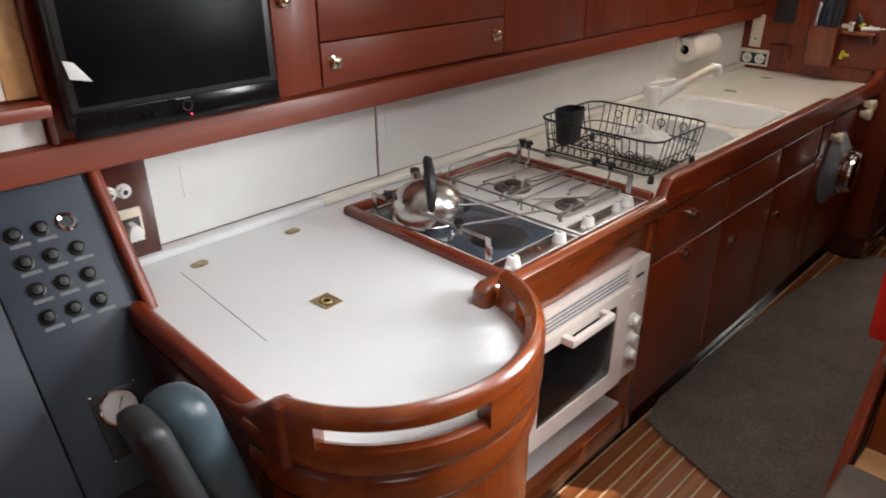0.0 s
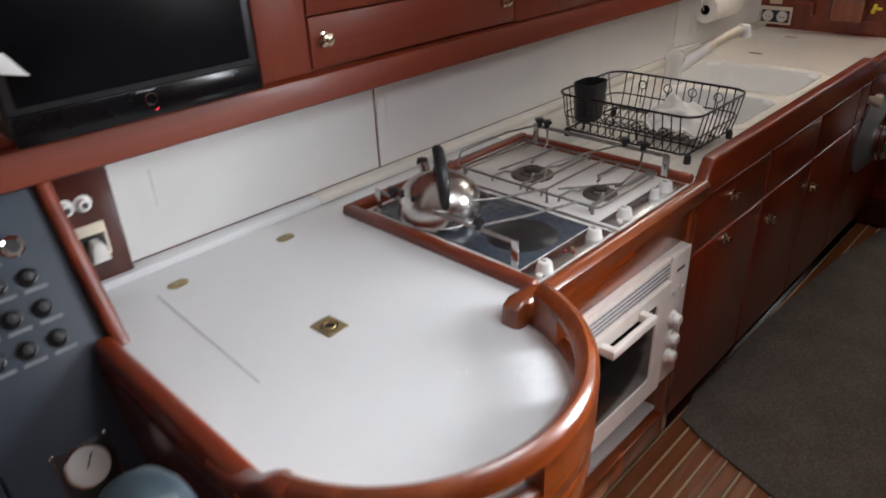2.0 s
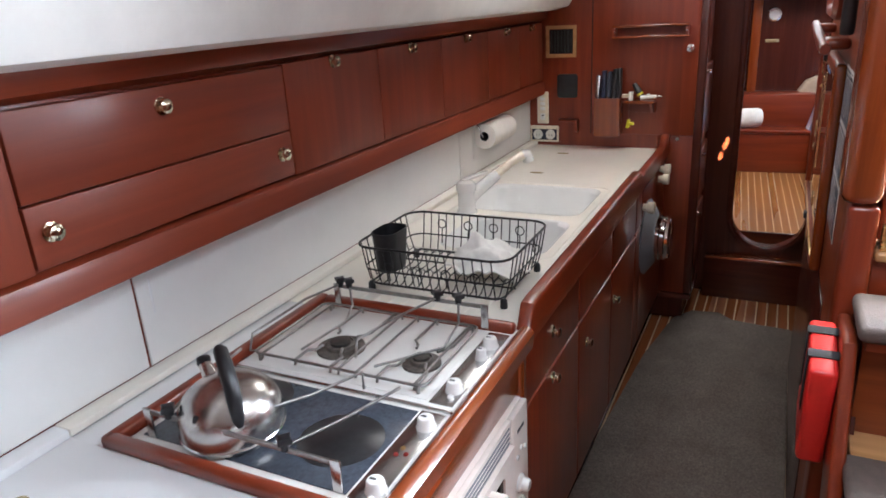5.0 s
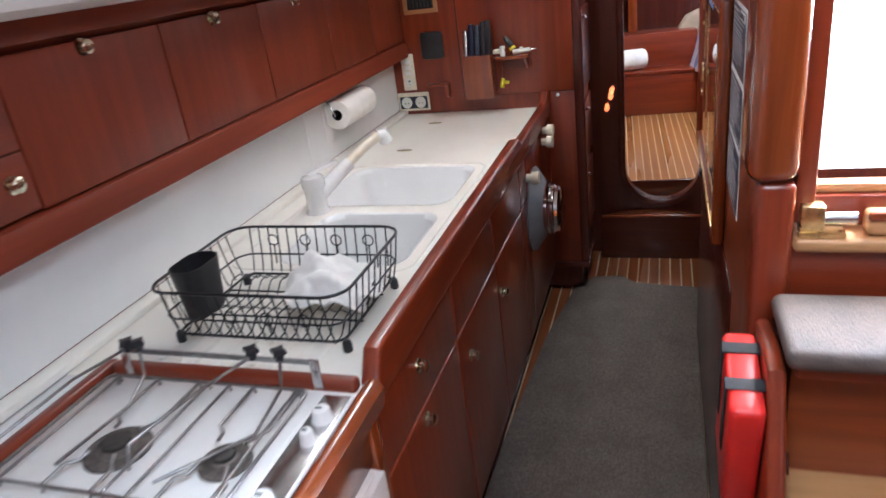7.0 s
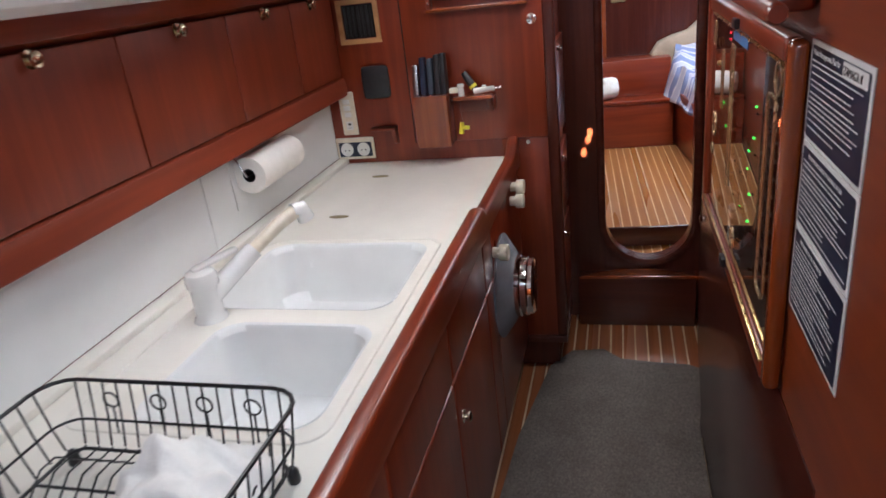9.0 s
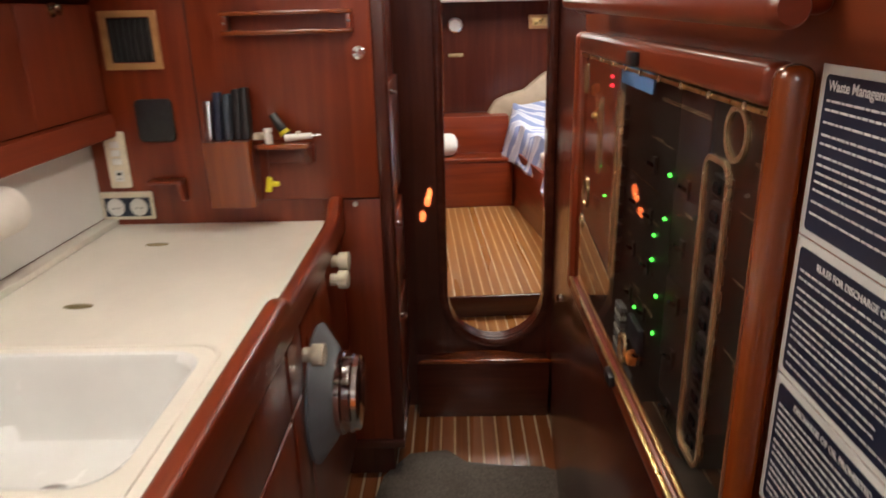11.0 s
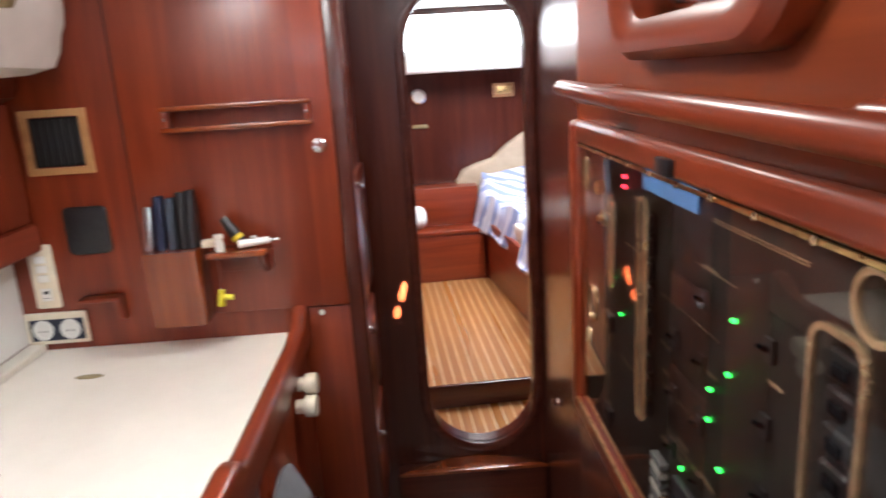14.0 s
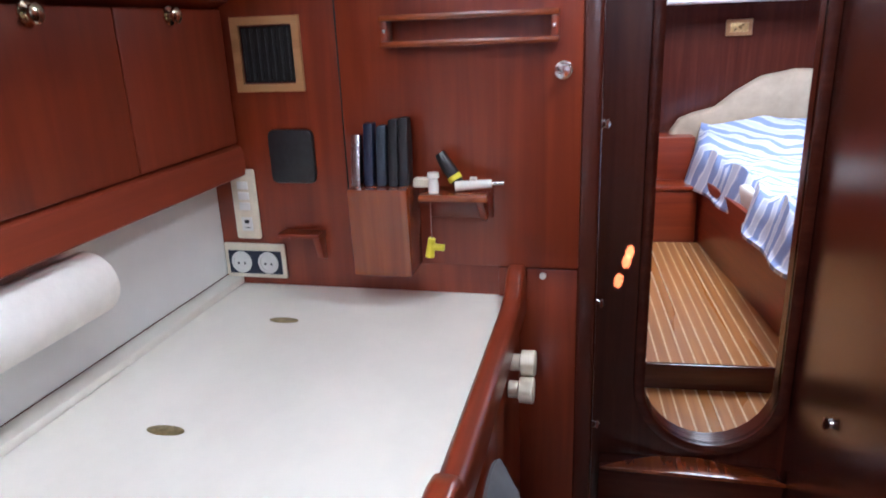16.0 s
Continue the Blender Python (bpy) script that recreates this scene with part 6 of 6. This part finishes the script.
def towel_roll():
    x0, x1, y, z = 3.315, 3.575, 1.980, 1.080
    t = thing("paper_towel_roll", (3.46, y, z - 0.05), "white paper towel roll on a chrome wall holder", "paper towel")
    bm = lathe([(0.020, 0.0), (0.052, 0.0), (0.053, 0.003), (0.053, x1 - x0 - 0.003), (0.052, x1 - x0), (0.020, x1 - x0)], (x0, y, z), "x", 40, cap=False)
    part("paper", bm, paper, t)
    part("core", lathe([(0.020, 0.002), (0.018, 0.002), (0.018, x1 - x0 - 0.002), (0.020, x1 - x0 - 0.002)], (x0, y, z), "x", 24, cap=False), hollow_dark, t)
    part("holder", tube([(x0 - 0.012, 2.026, z + 0.070), (x0 - 0.014, 2.0, z + 0.045), (x0 - 0.012, y, z), (x0 + 0.03, y, z), (x1 + 0.006, y, z)], 0.003, 8), chrome, t, "chrome wire holder")
    part("mounting_plate", box(3.29, 3.345, 2.022, 2.0255, 0.985, 1.15, 0.001), splash_mat, t)


towel_roll()


def worktop_fittings():
    r = thing("locker_lift", (0.985, 1.550, Z_TOP), "square brass flush lift ring in the worktop", "lift ring")
    m = Matrix.Translation((0.985, 1.550, Z_TOP)) @ Matrix.Rotation(radians(3), 4, "Z")
    part("plate", moved(holed(rrect(-0.016, 0.016, -0.016, 0.016, 0.0155, 5), -0.0225, 0.0225, -0.0265, 0.0265, "z", 0.0, 0.0022), m), old_brass, r)
    part("well", moved(lathe([(0.016, 0.0006), (0.001, 0.0004)], (0, 0, 0), "z", 18), m), hollow_dark, r)
    part("ring", moved(tube([(0.011 * math.cos(a), 0.011 * math.sin(a), 0.002) for a in [2 * math.pi * k / 16 for k in range(16)]], 0.0022, 8, True), m), brass, r)
    for x, y, a in ((1.137, 1.905, 5), (0.879, 1.901, 5)):
        f = thing("finger_pull", (x, y, Z_TOP), "small oval brass finger pull in the worktop", "finger pull", group="worktop finger pulls")
        mm = Matrix.Translation((x, y, Z_TOP)) @ Matrix.Rotation(radians(a), 4, "Z")
        part("plate", moved(prism(rrect(-0.021, 0.021, -0.0145, 0.0145, 0.013, 6), "z", 0.0, 0.0016, 0.0006), mm), old_brass, f)
    single("worktop_seam", prism([(0.830, 1.895), (0.8315, 1.896), (0.8155, 1.51), (0.814, 1.51)], "z", Z_TOP, Z_TOP + 0.0006, 0), grey_dome, "fine scratched seam line in the worktop", "seam")


worktop_fittings()

# ---- instrument corner ----


def wall_switches():
    s = thing("switch_board", (0.77, 1.99, 0.92), "dark wooden board with dimmer knobs and a socket", "switch board")
    part("board", box(0.722, 0.839, 2.0, 2.03, 0.909, 1.19, 0.002), dark_z, s)
    for x in (0.748, 0.780):
        k = part("dimmer", lathe([(0.017, 0.0), (0.017, -0.004), (0.012, -0.006), (0.011, -0.016), (0.001, -0.017)], (x, 2.0, 1.083), "y", 18), dial_white, s)
        part("dimmer_cap", lathe([(0.006, -0.0165), (0.001, -0.020)], (x, 2.0, 1.083), "y", 10), black, k)
    part("socket_plate", prism(rrect(0.737, 0.806, 0.970, 1.041, 0.004, 3), "y", 1.992, 2.0, 0.002), cream_plastic, s)
    part("socket_well", box(0.744, 0.800, 1.9905, 1.9925, 0.978, 1.020, 0.001), black, s)
    part("plug", prism([(0.756, 0.975), (0.792, 0.975), (0.788, 1.004), (0.781, 1.014), (0.767, 1.014), (0.760, 1.004)], "y", 1.955, 1.991, 0.005), dial_white, s, "white plug")
    single("bell_push", lathe([(0.010, 0.0), (0.009, -0.010), (0.005, -0.016), (0.001, -0.017)], (0.742, 1.999, 0.925), "y", 14), chrome, "small chrome push button beside the panel", "button")


wall_switches()


def instrument_panel():
    # a slanting face: lower edge forward, upper edge back under the locker
    y0, z0, y1, z1 = 1.633, 0.625, 1.980, 1.175
    d = Vector((0, y1 - y0, z1 - z0)).normalized()
    nrm = Vector((0, -d.z, d.y))
    t = thing("instrument_panel", (0.40, 1.7, 0.0), "slanted blue-grey instrument panel with round ports", "instrument panel")
    part("face", prism([(y0, z0), (y1, z1), (y1 + 0.02, z1), (y0 + 0.02, z0 - 0.01)], "x", 0.478, 0.701, 0.002), blue_grey, t)
    part("face", prism([(y0 - 0.004, z0), (y1 - 0.004, z1), (y1 + 0.02, z1), (y0 + 0.02, z0 - 0.01)], "x", 0.0, 0.474, 0.002), blue_grey, t)
    part("pedestal", box(0.44, 0.668, y0 + 0.012, y0 + 0.03, 0.0, z0, 0.002), blue_grey, t)
    part("divider", box(0.44, 0.47, y0 - 0.02, y0 + 0.012, 0.0, z0, 0.004), blue_grey, t)
    # black sheet that stands for the shade deep in the opening
    part("recess", box(0.0, 0.44, y0 + 0.10, y0 + 0.11, 0.0, z0, 0), hollow_dark, t)

    def spot(x, z):
        k = (z - z0) / (z1 - z0)
        return Vector((x, y0 + (y1 - y0) * k, z))

    tilt = Matrix.Rotation(-math.atan2(y1 - y0, z1 - z0), 4, "X")

    def put(bm, x, z, off=0.0):
        return moved(bm, Matrix.Translation(spot(x, z) + nrm * off) @ tilt)
    part("ring_port", put(lathe([(0.012, 0.0), (0.012, -0.004), (0.017, -0.006), (0.020, -0.003), (0.020, 0.0)], (0, 0, 0), "y", 24, cap=False), 0.634, 1.079), chrome, t, "chrome ring port")
    part("ring_hole", put(lathe([(0.013, -0.001), (0.001, -0.0012)], (0, 0, 0), "y", 18), 0.634, 1.079), black, t)
    rows = [(x, z) for z in (1.079, 1.031, 0.983, 0.936) for x in (0.538, 0.586, 0.634) if (x, z) != (0.634, 1.079)]
    for x, z in rows:
        b = part("breaker_button", put(lathe([(0.016, 0.0), (0.016, -0.004), (0.012, -0.006), (0.010, -0.004), (0.009, -0.012), (0.001, -0.013)], (0, 0, 0), "y", 20), x, z), black, t)
        part("legend", put(box(-0.018, 0.018, -0.0012, 0.0, -0.026, -0.019, 0.0), x + 0.004, z), legend_grey, b)
    plate = part("gauge_plate", put(box(-0.043, 0.043, -0.003, 0.0, -0.092, 0.040, 0.001), 0.589, 0.754), black, t)
    part("plate_edge", put(tube([(-0.043, -0.003, -0.092), (-0.043, -0.003, 0.040), (0.043, -0.003, 0.040), (0.043, -0.003, -0.092)], 0.0013, 6, True), 0.589, 0.754), steel, t)
    part("gauge_rim", put(lathe([(0.034, 0.0), (0.036, -0.010), (0.033, -0.013), (0.030, -0.008)], (0, 0, 0), "y", 28, cap=False), 0.588, 0.756, 0.003), chrome, t)
    part("gauge_face", put(lathe([(0.032, -0.006), (0.001, -0.0062)], (0, 0, 0), "y", 28), 0.588, 0.756, 0.003), dial_white, t)
    part("gauge_needle", put(moved(box(-0.001, 0.001, -0.0085, -0.0075, -0.004, 0.022, 0.0), Matrix.Rotation(radians(35), 4, "Y")), 0.588, 0.756, 0.003), black, t)
    for dx, dz in ((-0.043, 0.040), (0.043, 0.040), (-0.043, -0.092)):
        part("screw", put(lathe([(0.004, 0.0), (0.003, -0.004), (0.001, -0.005)], (dx, -0.003, dz), "y", 10), 0.589, 0.754), chrome, t)


legend_grey = paint("engraved_label", (0.16, 0.17, 0.18), 0.5, 0.1, 60)
instrument_panel()


def helm_seat():
    """The rounded back of an upholstered seat standing by the peninsula."""
    t = thing("upholstered_seat", (0.55, 1.40, 0.0), "blue leather seat back with a worn dark pad", "seat")

    def lean(bm):
        for v in bm.verts:
            v.co.x += 0.22 * (0.8 - v.co.z) - 0.006
        return bm
    part("backrest", lean(box(0.562, 0.652, 1.250, 1.345, 0.0, 1.042, 0.043, 6)), blue_leather, t)
    part("front_pad", lean(box(0.530, 0.578, 1.225, 1.315, 0.0, 1.046, 0.023, 5)), worn_leather, t, "worn black leather pad")
    part("piping", lean(tube([(0.560, 1.258, 0.05), (0.560, 1.258, 0.99), (0.560, 1.272, 1.025), (0.560, 1.30, 1.034)], 0.005, 8)), worn_leather, t, "dark piping seam")


helm_seat()


def shelf_bay():
    """Open bay with a bright round port left of the television."""
    s = thing("book_bay", (0.45, 1.99, 1.23), "open mahogany bay with pale panels", "shelf")
    part("ledge", box(-0.4, 0.655, 1.90, 1.977, 1.29, 1.315, 0.004), wood_x, s)
    part("back_panel", box(0.60, 0.655, 1.962, 1.977, 1.32, 1.52, 0.002), teak, s)
    part("pale_panel", box(0.30, 0.60, 1.966, 1.977, 1.32, 1.52, 0.002), liner, s)
    for a, b in ((0.46, 0.55), (0.56, 0.65)):
        part("pale_panel", box(a, b, 1.966, 1.977, 1.226, 1.288, 0.004), liner, s)
    p = thing("port_light", (0.50, 1.96, 1.33), "pale rounded port light in the bay", "porthole")
    part("rim", holed(rrect(0.42, 0.545, 1.345, 1.50, 0.05, 6), 0.40, 0.565, 1.33, 1.515, "y", 1.950, 1.966), liner, p)
    part("pane", box(0.415, 0.55, 1.9655, 1.9658, 1.34, 1.505, 0.0), dial_white, p)
    single("paper_corner", prism([(0.735, 1.345), (0.708, 1.384), (0.688, 1.390), (0.695, 1.355)], "y", 1.8925, 1.8955, 0.0006), white_print, "curled corner of white paper beside the television", "paper")


shelf_bay()
